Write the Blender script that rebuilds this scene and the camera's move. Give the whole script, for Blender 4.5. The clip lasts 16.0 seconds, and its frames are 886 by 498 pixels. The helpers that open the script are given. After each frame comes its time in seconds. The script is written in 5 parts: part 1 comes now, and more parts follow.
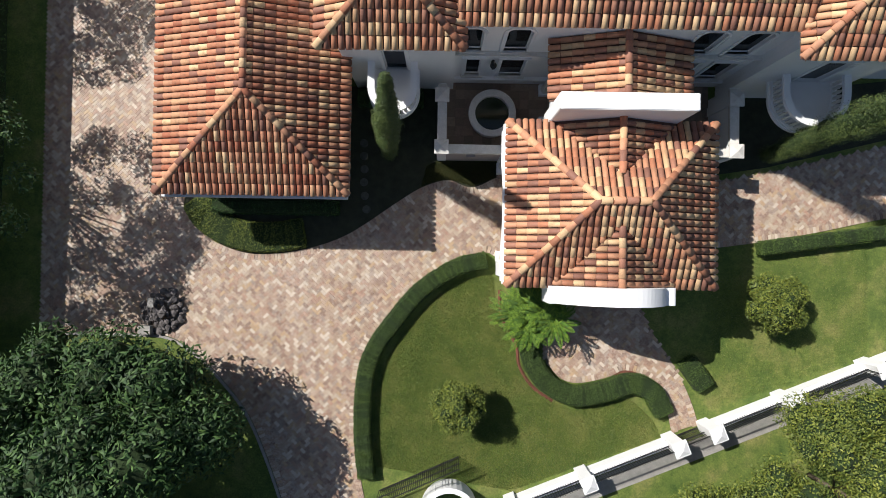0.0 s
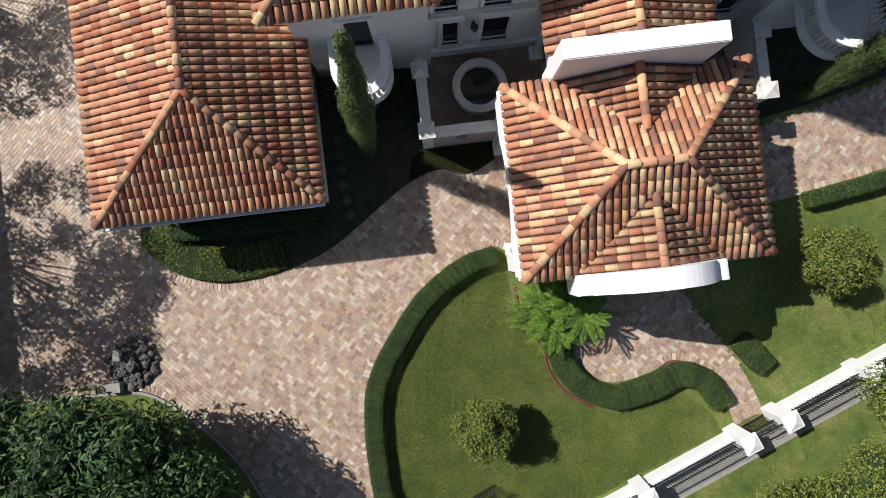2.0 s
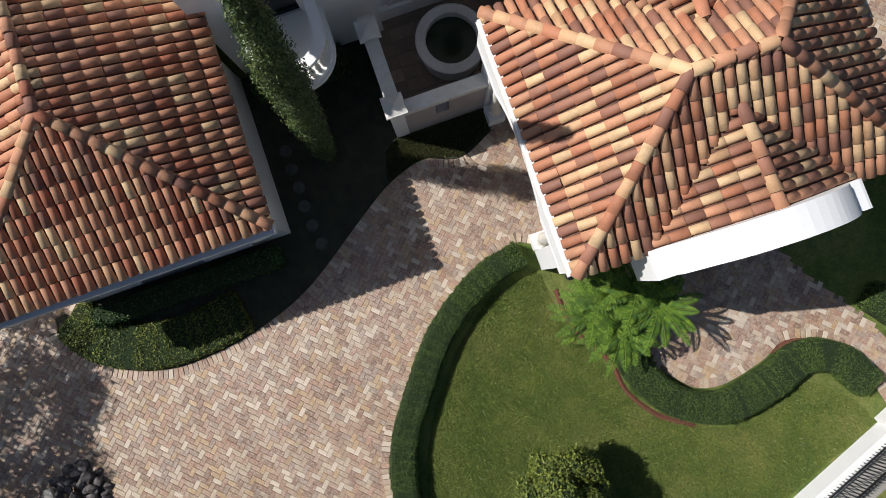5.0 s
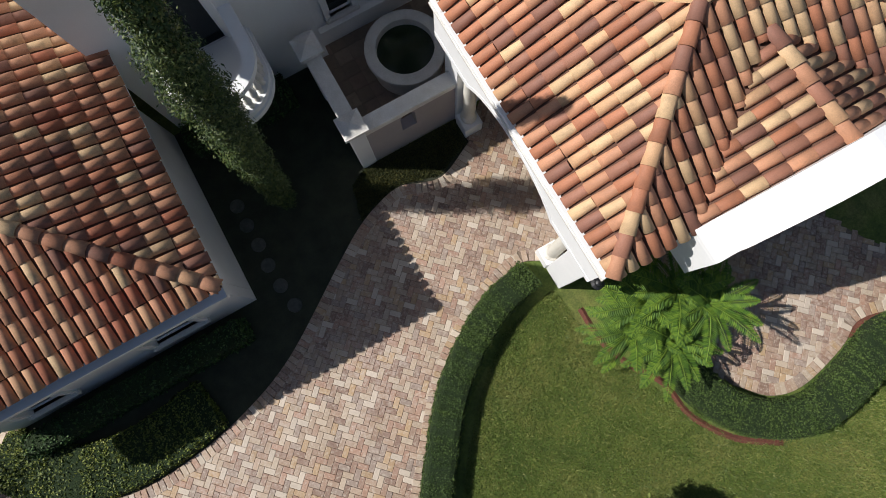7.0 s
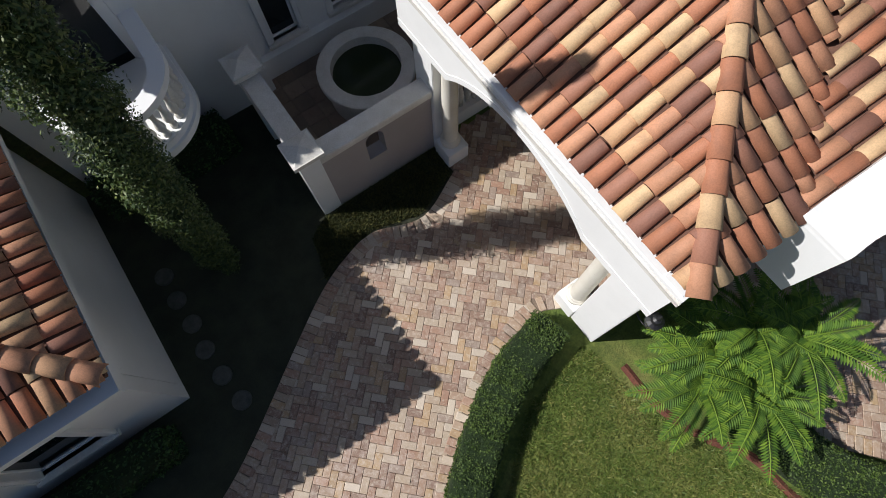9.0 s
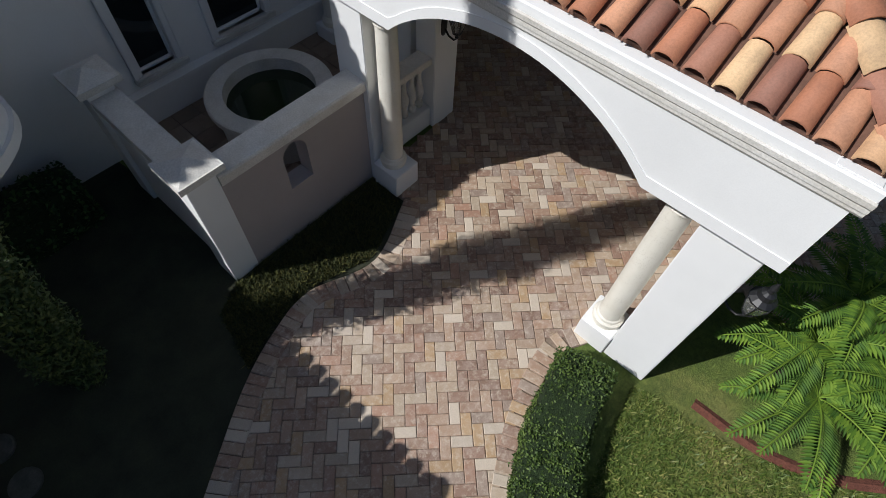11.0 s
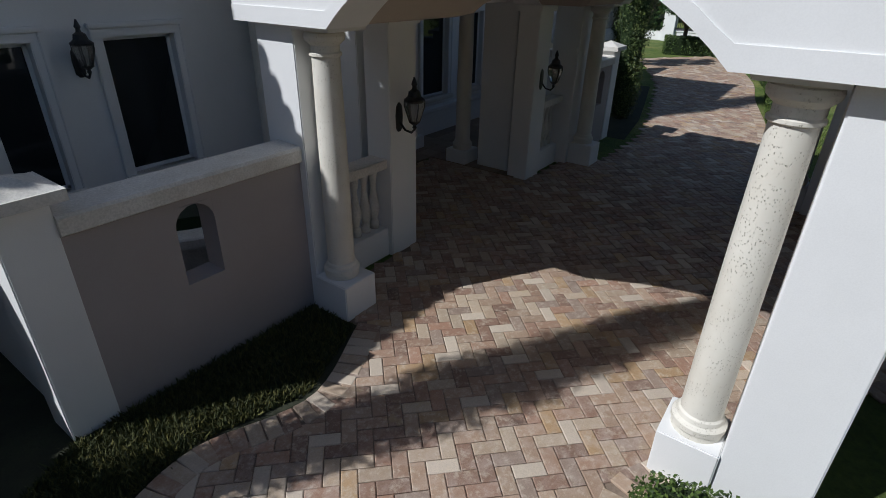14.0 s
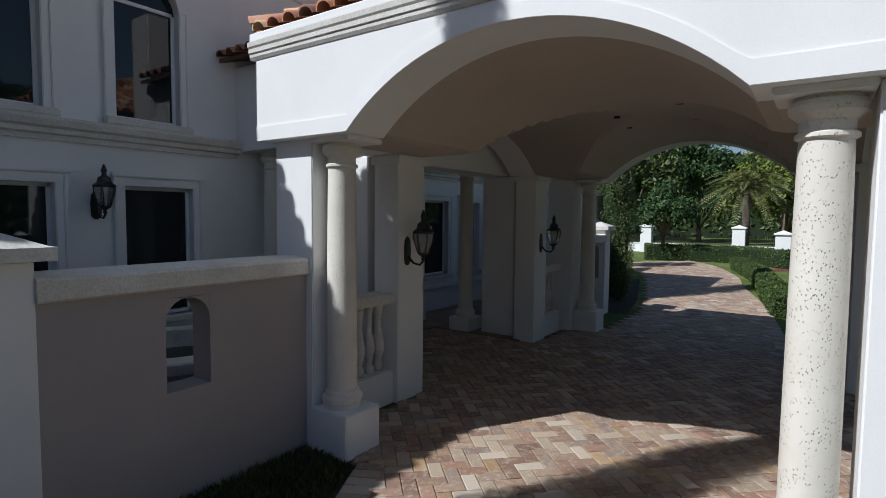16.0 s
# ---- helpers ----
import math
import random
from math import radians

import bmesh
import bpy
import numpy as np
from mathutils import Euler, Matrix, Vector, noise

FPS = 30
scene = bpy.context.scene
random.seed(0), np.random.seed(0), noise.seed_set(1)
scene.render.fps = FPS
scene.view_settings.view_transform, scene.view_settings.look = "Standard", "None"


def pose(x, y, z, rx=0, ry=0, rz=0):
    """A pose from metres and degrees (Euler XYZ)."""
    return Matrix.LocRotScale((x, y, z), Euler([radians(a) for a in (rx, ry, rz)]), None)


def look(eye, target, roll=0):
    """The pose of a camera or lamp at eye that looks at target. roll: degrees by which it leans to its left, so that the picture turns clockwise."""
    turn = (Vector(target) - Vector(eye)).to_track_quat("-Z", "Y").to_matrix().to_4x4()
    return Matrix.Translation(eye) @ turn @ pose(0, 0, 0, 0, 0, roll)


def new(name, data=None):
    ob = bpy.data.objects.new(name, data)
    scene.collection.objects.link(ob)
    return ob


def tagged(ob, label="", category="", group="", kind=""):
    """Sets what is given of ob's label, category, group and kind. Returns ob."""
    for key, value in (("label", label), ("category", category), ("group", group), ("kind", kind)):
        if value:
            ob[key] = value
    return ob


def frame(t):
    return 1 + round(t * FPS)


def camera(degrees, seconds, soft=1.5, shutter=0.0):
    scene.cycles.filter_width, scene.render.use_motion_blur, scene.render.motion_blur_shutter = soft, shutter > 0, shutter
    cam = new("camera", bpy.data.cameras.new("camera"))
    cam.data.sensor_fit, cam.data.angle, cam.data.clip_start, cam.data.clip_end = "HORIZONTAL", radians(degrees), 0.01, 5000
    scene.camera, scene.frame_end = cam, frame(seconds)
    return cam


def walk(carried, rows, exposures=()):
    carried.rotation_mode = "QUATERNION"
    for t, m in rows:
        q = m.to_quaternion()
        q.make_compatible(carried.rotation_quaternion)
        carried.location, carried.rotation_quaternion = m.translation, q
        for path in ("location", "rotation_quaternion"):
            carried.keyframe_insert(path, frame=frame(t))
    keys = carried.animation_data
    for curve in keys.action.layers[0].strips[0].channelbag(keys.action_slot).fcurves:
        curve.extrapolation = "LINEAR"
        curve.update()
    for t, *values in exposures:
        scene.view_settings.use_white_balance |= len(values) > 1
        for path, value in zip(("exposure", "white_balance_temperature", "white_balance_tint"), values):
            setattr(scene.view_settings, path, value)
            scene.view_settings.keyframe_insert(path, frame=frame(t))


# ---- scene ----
cam = camera(79.5, 16.0, soft=0.72)
PATH = [
    (0, (0.113, 1.759, 26.166), (0.114, 1.782, 24.166), 3.4),
    (0.5, (0.117, 1.684, 25.239), (0.116, 1.712, 23.24), -3.0),
    (1, (0.043, 1.658, 24.328), (0.042, 1.687, 22.328), -4.5),
    (1.5, (0.011, 1.646, 23.484), (0.01, 1.675, 21.484), -5.8),
    (2, (0.055, 1.736, 22.658), (0.057, 1.766, 20.658), -2.9),
    (2.5, (0.107, 1.76, 21.674), (0.107, 1.79, 19.674), -9.0),
    (3, (0.058, 1.7, 20.71), (0.06, 1.733, 18.711), -9.7),
    (3.2, (0.044, 1.677, 20.393), (0.045, 1.711, 18.393), -10.4),
    (5.3, (-0.093, 1.29, 16.771), (-0.081, 1.464, 14.779), -16.7),
    (5.5, (-0.144, 1.134, 16.629), (-0.116, 1.343, 14.64), -13.9),
    (6, (-0.26, 1.065, 15.928), (-0.203, 1.312, 13.944), -10.9),
    (6.5, (-0.327, 1.064, 15.131), (-0.229, 1.345, 13.154), -8.2),
    (7, (-0.351, 1.043, 14.335), (-0.225, 1.355, 12.363), -7.6),
    (7.5, (-0.35, 0.918, 13.459), (-0.162, 1.302, 11.505), -6.6),
    (8, (-0.308, 0.869, 12.624), (-0.054, 1.303, 10.688), -5.3),
    (8.5, (-0.359, 0.896, 11.703), (-0.054, 1.389, 9.789), -4.6),
    (9, (-0.561, 1.002, 10.943), (-0.217, 1.56, 9.054), -3.7),
    (9.2, (-0.662, 1.104, 10.631), (-0.281, 1.683, 8.755), -2.2),
    (11.3, (-1.331, 1.563, 7.032), (-0.455, 2.238, 5.366), 3.8),
    (11.5, (-1.272, 1.619, 6.779), (-0.388, 2.301, 5.12), 3.5),
    (12, (-1.277, 1.567, 6.118), (-0.326, 2.327, 4.531), 2.6),
    (12.5, (-1.248, 1.515, 5.488), (-0.193, 2.366, 4.017), 2.6),
    (13, (-1.214, 1.485, 4.947), (-0.018, 2.42, 3.646), 2.2),
    (13.5, (-1.195, 1.528, 4.435), (0.154, 2.499, 3.323), 1.6),
    (14, (-1.174, 1.574, 3.977), (0.275, 2.601, 3.056), 1.3),
    (14.5, (-1.205, 1.608, 3.547), (0.32, 2.686, 2.832), 1.2),
    (15, (-1.243, 1.698, 3.175), (0.35, 2.795, 2.668), 0.9),
    (15.5, (-1.267, 1.796, 2.883), (0.358, 2.922, 2.582), 0.9),
    (16, (-1.264, 1.763, 2.664), (0.371, 2.907, 2.536), 0.6),
]
EXPOSE_ROWS = [(0, 0.44, 6400, 10), (3, 0.24, 6350, 10), (6, 0.15, 6350, 10), (9, 0.12, 6250, 10), (11.5, -0.1, 6000, 9), (13, -0.25, 5850, 9), (14.5, -0.2, 5850, 9), (16, 0.0, 5800, 9)]
walk(cam, [(t, look(eye, target, roll)) for t, eye, target, roll in PATH], EXPOSE_ROWS)

# ---- light ----
world = bpy.data.worlds.new("sky")
scene.world = world
world.use_nodes = True
SUN_DIR = Vector((0.88, -0.54, -1.0))
sky = world.node_tree.nodes.new("ShaderNodeTexSky")
sky.sky_type, sky.sun_disc = "NISHITA", False
sky.sun_elevation = math.atan2(1.0, math.hypot(SUN_DIR.x, SUN_DIR.y))
sky.sun_rotation = math.atan2(-SUN_DIR.x, -SUN_DIR.y)
back = world.node_tree.nodes["Background"]
back.inputs["Strength"].default_value = 0.06
world.node_tree.links.new(sky.outputs[0], back.inputs[0])
sun = new("sun", bpy.data.lights.new("sun", "SUN"))
sun.data.energy, sun.data.angle, sun.data.color = 4.6, radians(0.5), (1.0, 0.955, 0.9)
sun.matrix_world = look((0, 0, 40), Vector((0, 0, 40)) + SUN_DIR)

# ---- materials ----
def nodes_of(name, rough=0.8, metal=0.0):
    m = bpy.data.materials.new(name)
    m.use_nodes = True
    nt = m.node_tree
    b = nt.nodes["Principled BSDF"]
    b.inputs["Roughness"].default_value, b.inputs["Metallic"].default_value = rough, metal
    return m, nt, b


def coords(nt):
    return nt.nodes.new("ShaderNodeTexCoord").outputs["Object"]


def noise_node(nt, vec, scale, detail=6, rough=0.6):
    n = nt.nodes.new("ShaderNodeTexNoise")
    n.inputs["Scale"].default_value, n.inputs["Detail"].default_value, n.inputs["Roughness"].default_value = scale, detail, rough
    nt.links.new(vec, n.inputs["Vector"])
    return n.outputs["Fac"]


def ramp(nt, fac, stops, constant=False):
    r = nt.nodes.new("ShaderNodeValToRGB")
    r.color_ramp.interpolation = "CONSTANT" if constant else "LINEAR"
    el = r.color_ramp.elements
    while len(el) < len(stops):
        el.new(0.5)
    for e, (p, c) in zip(el, stops):
        e.position, e.color = p, (*c, 1)
    nt.links.new(fac, r.inputs[0])
    return r.outputs[0]


def mixed(nt, a, b, fac, kind="MIX"):
    n = nt.nodes.new("ShaderNodeMix")
    n.data_type, n.blend_type = "RGBA", kind
    for sock, v in ((n.inputs[0], fac), (n.inputs[6], a), (n.inputs[7], b)):
        if isinstance(v, (int, float)):
            sock.default_value = v
        elif isinstance(v, tuple):
            sock.default_value = (*v, 1)
        else:
            nt.links.new(v, sock)
    return n.outputs[2]


def maths(nt, op, a, b=0.0):
    n = nt.nodes.new("ShaderNodeMath")
    n.operation = op
    for sock, v in zip(n.inputs, (a, b)):
        if isinstance(v, (int, float)):
            sock.default_value = v
        else:
            nt.links.new(v, sock)
    return n.outputs[0]


def bump(nt, b, height, strength=0.3, dist=0.01):
    n = nt.nodes.new("ShaderNodeBump")
    n.inputs["Strength"].default_value, n.inputs["Distance"].default_value = strength, dist
    nt.links.new(height, n.inputs["Height"])
    nt.links.new(n.outputs[0], b.inputs["Normal"])


def piece_random(nt):
    """A random value of each piece, whether it is an object or an island of a joined mesh."""
    a = nt.nodes.new("ShaderNodeObjectInfo").outputs["Random"]
    c = nt.nodes.new("ShaderNodeNewGeometry").outputs["Random Per Island"]
    return maths(nt, "FRACT", maths(nt, "ADD", a, c))


def world_pos(nt):
    return nt.nodes.new("ShaderNodeNewGeometry").outputs["Position"]


def surface(name, lo, hi, scale, rough=0.8, fine=40, relief=0.25, dist=0.008, metal=0.0, world_space=True, grain=0.6):
    """A plain surface with large stains and a fine grain."""
    m, nt, b = nodes_of(name, rough, metal)
    v = world_pos(nt) if world_space else coords(nt)
    big, small = noise_node(nt, v, scale), noise_node(nt, v, fine, 3)
    c = ramp(nt, big, [(0.3, lo), (0.7, hi)])
    c = mixed(nt, c, ramp(nt, small, [(0.3, (0.72, 0.72, 0.72)), (0.65, (1.08, 1.08, 1.08))]), grain, "MULTIPLY")
    nt.links.new(c, b.inputs["Base Color"])
    bump(nt, b, small, relief, dist)
    return m


def varied(name, palette, rough, stain, stain_scale, fine=60, relief=0.3, dist=0.006, amount=0.6):
    """Pieces that each take a colour of the palette, with stains and pits of their own."""
    m, nt, b = nodes_of(name, rough)
    v = world_pos(nt)
    r = piece_random(nt)
    c = ramp(nt, r, [(i / len(palette), p) for i, p in enumerate(palette)], True)
    sub = maths(nt, "FRACT", maths(nt, "MULTIPLY", r, 37.7))
    c = mixed(nt, c, ramp(nt, sub, [(0, (0.86, 0.86, 0.86)), (1, (1.1, 1.1, 1.1))]), 1.0, "MULTIPLY")
    s = noise_node(nt, v, stain_scale, 8, 0.65)
    f = noise_node(nt, v, fine, 4, 0.7)
    c = mixed(nt, c, stain, maths(nt, "MULTIPLY", ramp(nt, s, [(0.5, (0, 0, 0)), (0.72, (1, 1, 1))]), amount))
    c = mixed(nt, c, ramp(nt, f, [(0.3, (0.7, 0.7, 0.7)), (0.6, (1.06, 1.06, 1.06))]), 0.6, "MULTIPLY")
    nt.links.new(c, b.inputs["Base Color"])
    bump(nt, b, f, relief, dist)
    return m


TERRA, BROWN, CREAM, ROSE = (0.46, 0.19, 0.102), (0.27, 0.125, 0.085), (0.68, 0.46, 0.255), (0.54, 0.265, 0.15)
stucco = surface("white stucco", (0.76, 0.76, 0.75), (0.84, 0.84, 0.83), 0.6, 0.75, 90, 0.06, 0.002, grain=0.12)
grey_stucco = surface("grey rendered wall", (0.36, 0.325, 0.315), (0.41, 0.37, 0.36), 0.8, 0.85, 90, 0.06, 0.002, grain=0.15)
coping = surface("pitted cast stone", (0.62, 0.59, 0.53), (0.74, 0.72, 0.68), 3.0, 0.8, 45, 0.5, 0.008)
terracotta = varied("clay barrel tile", [TERRA, CREAM, ROSE, BROWN, ROSE, TERRA, CREAM, ROSE, (0.36, 0.165, 0.105), (0.62, 0.37, 0.2)], 0.72, (0.13, 0.075, 0.055), 3.5, 50, 0.25, 0.004, 0.32)
aged_tile = varied("weathered clay tile", [ROSE, (0.56, 0.25, 0.14), BROWN, TERRA, CREAM, (0.40, 0.14, 0.075), ROSE, (0.58, 0.33, 0.18)], 0.8, (0.09, 0.066, 0.048), 5.0, 50, 0.3, 0.004, 0.5)
# Pan tiles under the barrels; the shadow in the gaps is put into their colour.
pan_shade = surface("pan tiles darkened for shade", (0.10, 0.05, 0.034), (0.19, 0.095, 0.062), 4.0, 0.9)
paver = varied("tumbled travertine", [(0.40, 0.285, 0.20), (0.34, 0.22, 0.152), (0.47, 0.37, 0.27), (0.38, 0.26, 0.18), (0.295, 0.182, 0.128), (0.43, 0.325, 0.23), (0.42, 0.28, 0.155), (0.25, 0.155, 0.11), (0.56, 0.47, 0.37), (0.37, 0.22, 0.15), (0.31, 0.23, 0.18)], 0.6, (0.60, 0.52, 0.41), 16.0, 85, 0.6, 0.007, 0.75)


def weather_paving(m):
    """Pale bloom over the open drive, a few ochre patches and dusty pits."""
    nt = m.node_tree
    b = nt.nodes["Principled BSDF"]
    old = b.inputs["Base Color"].links[0].from_socket
    v = world_pos(nt)
    bloom = maths(nt, "MULTIPLY", ramp(nt, noise_node(nt, v, 0.33, 5, 0.6), [(0.38, (0, 0, 0)), (0.62, (1, 1, 1))]), ramp(nt, noise_node(nt, v, 9, 6, 0.7), [(0.42, (0, 0, 0)), (0.62, (1, 1, 1))]))
    c = mixed(nt, old, (0.56, 0.47, 0.41), maths(nt, "MULTIPLY", bloom, 0.45))
    ochre = maths(nt, "MULTIPLY", ramp(nt, noise_node(nt, v, 0.75, 4, 0.6), [(0.6, (0, 0, 0)), (0.7, (1, 1, 1))]), ramp(nt, noise_node(nt, v, 7, 4, 0.7), [(0.48, (0, 0, 0)), (0.6, (1, 1, 1))]))
    c = mixed(nt, c, (0.46, 0.36, 0.16), maths(nt, "MULTIPLY", ochre, 0.45))
    nt.links.new(c, b.inputs["Base Color"])


weather_paving(paver)
joint = surface("paving sand", (0.17, 0.125, 0.095), (0.26, 0.2, 0.15), 5.0, 0.95)
terrace_stone = varied("terrace slab", [(0.28, 0.2, 0.15), (0.33, 0.25, 0.18), (0.24, 0.18, 0.13)], 0.7, (0.16, 0.12, 0.09), 4.0)
# Bed soil, near black: the deep shade by the house is put into its colour.
soil = surface("shade-darkened planting soil", (0.022, 0.025, 0.014), (0.046, 0.05, 0.027), 2.0, 0.95)
mulch = surface("red bark mulch", (0.10, 0.035, 0.022), (0.2, 0.07, 0.045), 18.0, 0.95, 60, 0.8, 0.03)
metal_black = surface("black painted iron", (0.012, 0.012, 0.013), (0.022, 0.022, 0.024), 6.0, 0.45, 80, 0.1, 0.002)
bark = surface("grey bark", (0.10, 0.075, 0.055), (0.2, 0.155, 0.12), 9.0, 0.9, 40, 0.8, 0.02)
rock = surface("dark volcanic rock", (0.03, 0.027, 0.026), (0.2, 0.18, 0.175), 5.0, 0.8, 30, 0.9, 0.03)
asphalt = surface("street asphalt", (0.045, 0.045, 0.047), (0.06, 0.06, 0.062), 2.0, 0.9)
dark_stone = surface("dark stepping stone", (0.05, 0.055, 0.045), (0.1, 0.1, 0.09), 6.0, 0.9)
stone_grey = surface("grey kerb stone", (0.26, 0.25, 0.23), (0.36, 0.34, 0.31), 3.0, 0.85)


def lawn_material():
    m, nt, b = nodes_of("mown lawn", 0.85)
    v = world_pos(nt)
    a, c = noise_node(nt, v, 0.55, 5), noise_node(nt, v, 11, 8, 0.85)
    col = ramp(nt, a, [(0.3, (0.065, 0.118, 0.02)), (0.5, (0.12, 0.168, 0.035)), (0.7, (0.22, 0.22, 0.078))])
    col = mixed(nt, col, ramp(nt, c, [(0.32, (0.35, 0.42, 0.3)), (0.66, (1.5, 1.4, 1.3))]), 0.85, "MULTIPLY")
    nt.links.new(col, b.inputs["Base Color"])
    d = noise_node(nt, v, 2.6, 6, 0.7)
    col = mixed(nt, col, ramp(nt, d, [(0.35, (0.62, 0.7, 0.55)), (0.65, (1.3, 1.22, 1.15))]), 0.8, "MULTIPLY")
    nt.links.new(col, b.inputs["Base Color"])
    bump(nt, b, c, 0.9, 0.05)
    return m


def leaf_material(name, dark, mid, light, rough=0.55):
    m, nt, b = nodes_of(name, rough)
    g = nt.nodes.new("ShaderNodeNewGeometry").outputs["Random Per Island"]
    col = ramp(nt, g, [(0.0, dark), (0.5, mid), (1.0, light)])
    n = noise_node(nt, world_pos(nt), 1.1, 3)
    col = mixed(nt, col, ramp(nt, n, [(0.3, (0.7, 0.75, 0.7)), (0.7, (1.2, 1.15, 1.0))]), 0.8, "MULTIPLY")
    nt.links.new(col, b.inputs["Base Color"])
    b.inputs["Transmission Weight"].default_value = 0.0
    b.inputs["Subsurface Weight"].default_value = 0.0
    return m


lawn = lawn_material()
blade = leaf_material("grass blades", (0.055, 0.1, 0.014), (0.125, 0.175, 0.033), (0.25, 0.25, 0.08))
# Grass by the terrace wall: the wall's shade is put into these dark greens.
shaded_blade = leaf_material("grass blades darkened for shade", (0.016, 0.024, 0.006), (0.05, 0.06, 0.014), (0.14, 0.13, 0.036), 0.75)
hedge_leaf = leaf_material("hedge leaves", (0.02, 0.045, 0.006), (0.055, 0.1, 0.014), (0.105, 0.155, 0.03), 0.65)
dark_leaf = leaf_material("broad dark leaves", (0.008, 0.028, 0.005), (0.024, 0.07, 0.011), (0.075, 0.145, 0.034), 0.7)
olive_leaf = leaf_material("yellow-green leaves", (0.04, 0.07, 0.008), (0.11, 0.145, 0.018), (0.22, 0.245, 0.04), 0.65)
cypress_leaf = leaf_material("cypress foliage", (0.02, 0.045, 0.008), (0.05, 0.085, 0.016), (0.12, 0.15, 0.035))
palm_leaf = leaf_material("fresh palm leaflets", (0.035, 0.09, 0.007), (0.08, 0.16, 0.011), (0.15, 0.24, 0.02), 0.75)
date_leaf = leaf_material("date palm leaflets", (0.07, 0.09, 0.03), (0.16, 0.18, 0.06), (0.3, 0.28, 0.11))
# Near-black fillers behind the leaves: shade between the leaves is put into their colour.
hedge_core = surface("hedge core darkened for shade", (0.008, 0.02, 0.003), (0.02, 0.042, 0.007), 14.0, 0.95, 60, 0.9, 0.04)
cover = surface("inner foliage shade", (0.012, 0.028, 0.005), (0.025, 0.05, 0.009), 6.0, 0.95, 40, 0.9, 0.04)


def glass_material():
    m, nt, b = nodes_of("dark window glass", 0.03)
    b.inputs["Base Color"].default_value = (0.012, 0.016, 0.018, 1)
    b.inputs["IOR"].default_value = 1.52
    return m


glass = glass_material()
lamp_glass, nt, b = nodes_of("seeded lantern glass", 0.15)
b.inputs["Base Color"].default_value = (0.5, 0.5, 0.47, 1)
b.inputs["Transmission Weight"].default_value = 0.8
water, nt, b = nodes_of("green basin water", 0.06)
b.inputs["Base Color"].default_value = (0.018, 0.028, 0.012, 1)

# ---- mesh helpers ----
def finish(name, verts, faces, mat, parent=None, label="", smooth=False):
    me = bpy.data.meshes.new(name)
    me.from_pydata([tuple(v) for v in verts], [], faces)
    me.materials.append(mat)
    if smooth:
        me.polygons.foreach_set("use_smooth", [True] * len(me.polygons))
    me.update()
    ob = new(name, me)
    if parent:
        ob.parent = parent
    if label:
        ob["label"] = label
    return ob


def part(name, bm, mat, parent=None, label="", smooth=False):
    bmesh.ops.recalc_face_normals(bm, faces=bm.faces)
    me = bpy.data.meshes.new(name)
    bm.to_mesh(me)
    bm.free()
    me.materials.append(mat)
    if smooth:
        me.polygons.foreach_set("use_smooth", [True] * len(me.polygons))
    ob = new(name, me)
    if parent:
        ob.parent = parent
    if label:
        ob["label"] = label
    return ob


def thing(name, label, category, group="", kind=""):
    return tagged(new(name), label, category, group, kind)


def add_box(bm, x0, x1, y0, y1, z0, z1, bevel=0.0):
    r = bmesh.ops.create_cube(bm, size=1)
    bmesh.ops.scale(bm, vec=(x1 - x0, y1 - y0, z1 - z0), verts=r["verts"])
    bmesh.ops.translate(bm, vec=((x0 + x1) / 2, (y0 + y1) / 2, (z0 + z1) / 2), verts=r["verts"])
    if bevel:
        es = list({e for v in r["verts"] for e in v.link_edges})
        bmesh.ops.bevel(bm, geom=es, offset=bevel, segments=2, affect="EDGES")
    return r["verts"]


def box(name, dims, mat, parent=None, label="", bevel=0.012):
    bm = bmesh.new()
    add_box(bm, *dims, bevel=bevel)
    return part(name, bm, mat, parent, label)


def lathe(bm, profile, centre, seg=20, squash=1.0):
    """A turned body from (radius, height) pairs."""
    rings = []
    for r, z in profile:
        rings.append([bm.verts.new((centre[0] + r * math.cos(2 * math.pi * i / seg), centre[1] + r * squash * math.sin(2 * math.pi * i / seg), centre[2] + z)) for i in range(seg)])
    for a, b in zip(rings, rings[1:]):
        for i in range(seg):
            bm.faces.new((a[i], a[(i + 1) % seg], b[(i + 1) % seg], b[i]))
    bm.faces.new(rings[0][::-1])
    bm.faces.new(rings[-1])


def prism(bm, pts, z0, z1):
    lo = [bm.verts.new((x, y, z0)) for x, y in pts]
    hi = [bm.verts.new((x, y, z1)) for x, y in pts]
    n = len(pts)
    bm.faces.new(lo[::-1])
    bm.faces.new(hi)
    for i in range(n):
        bm.faces.new((lo[i], lo[(i + 1) % n], hi[(i + 1) % n], hi[i]))


def extrude_profile(bm, profile, axis, a0, a1):
    """A straight moulding: the closed profile of (across, z), carried along x or y from a0 to a1."""
    mk = (lambda p, a: (a, p[0], p[1])) if axis == "x" else (lambda p, a: (p[0], a, p[1]))
    A = [bm.verts.new(mk(p, a0)) for p in profile]
    B = [bm.verts.new(mk(p, a1)) for p in profile]
    n = len(profile)
    bm.faces.new(A)
    bm.faces.new(B[::-1])
    for i in range(n):
        bm.faces.new((A[i], B[i], B[(i + 1) % n], A[(i + 1) % n]))


def inside(p, poly):
    x, y = p
    c = False
    for (x0, y0), (x1, y1) in zip(poly, poly[1:] + poly[:1]):
        if (y0 > y) != (y1 > y) and x < (x1 - x0) * (y - y0) / (y1 - y0) + x0:
            c = not c
    return c


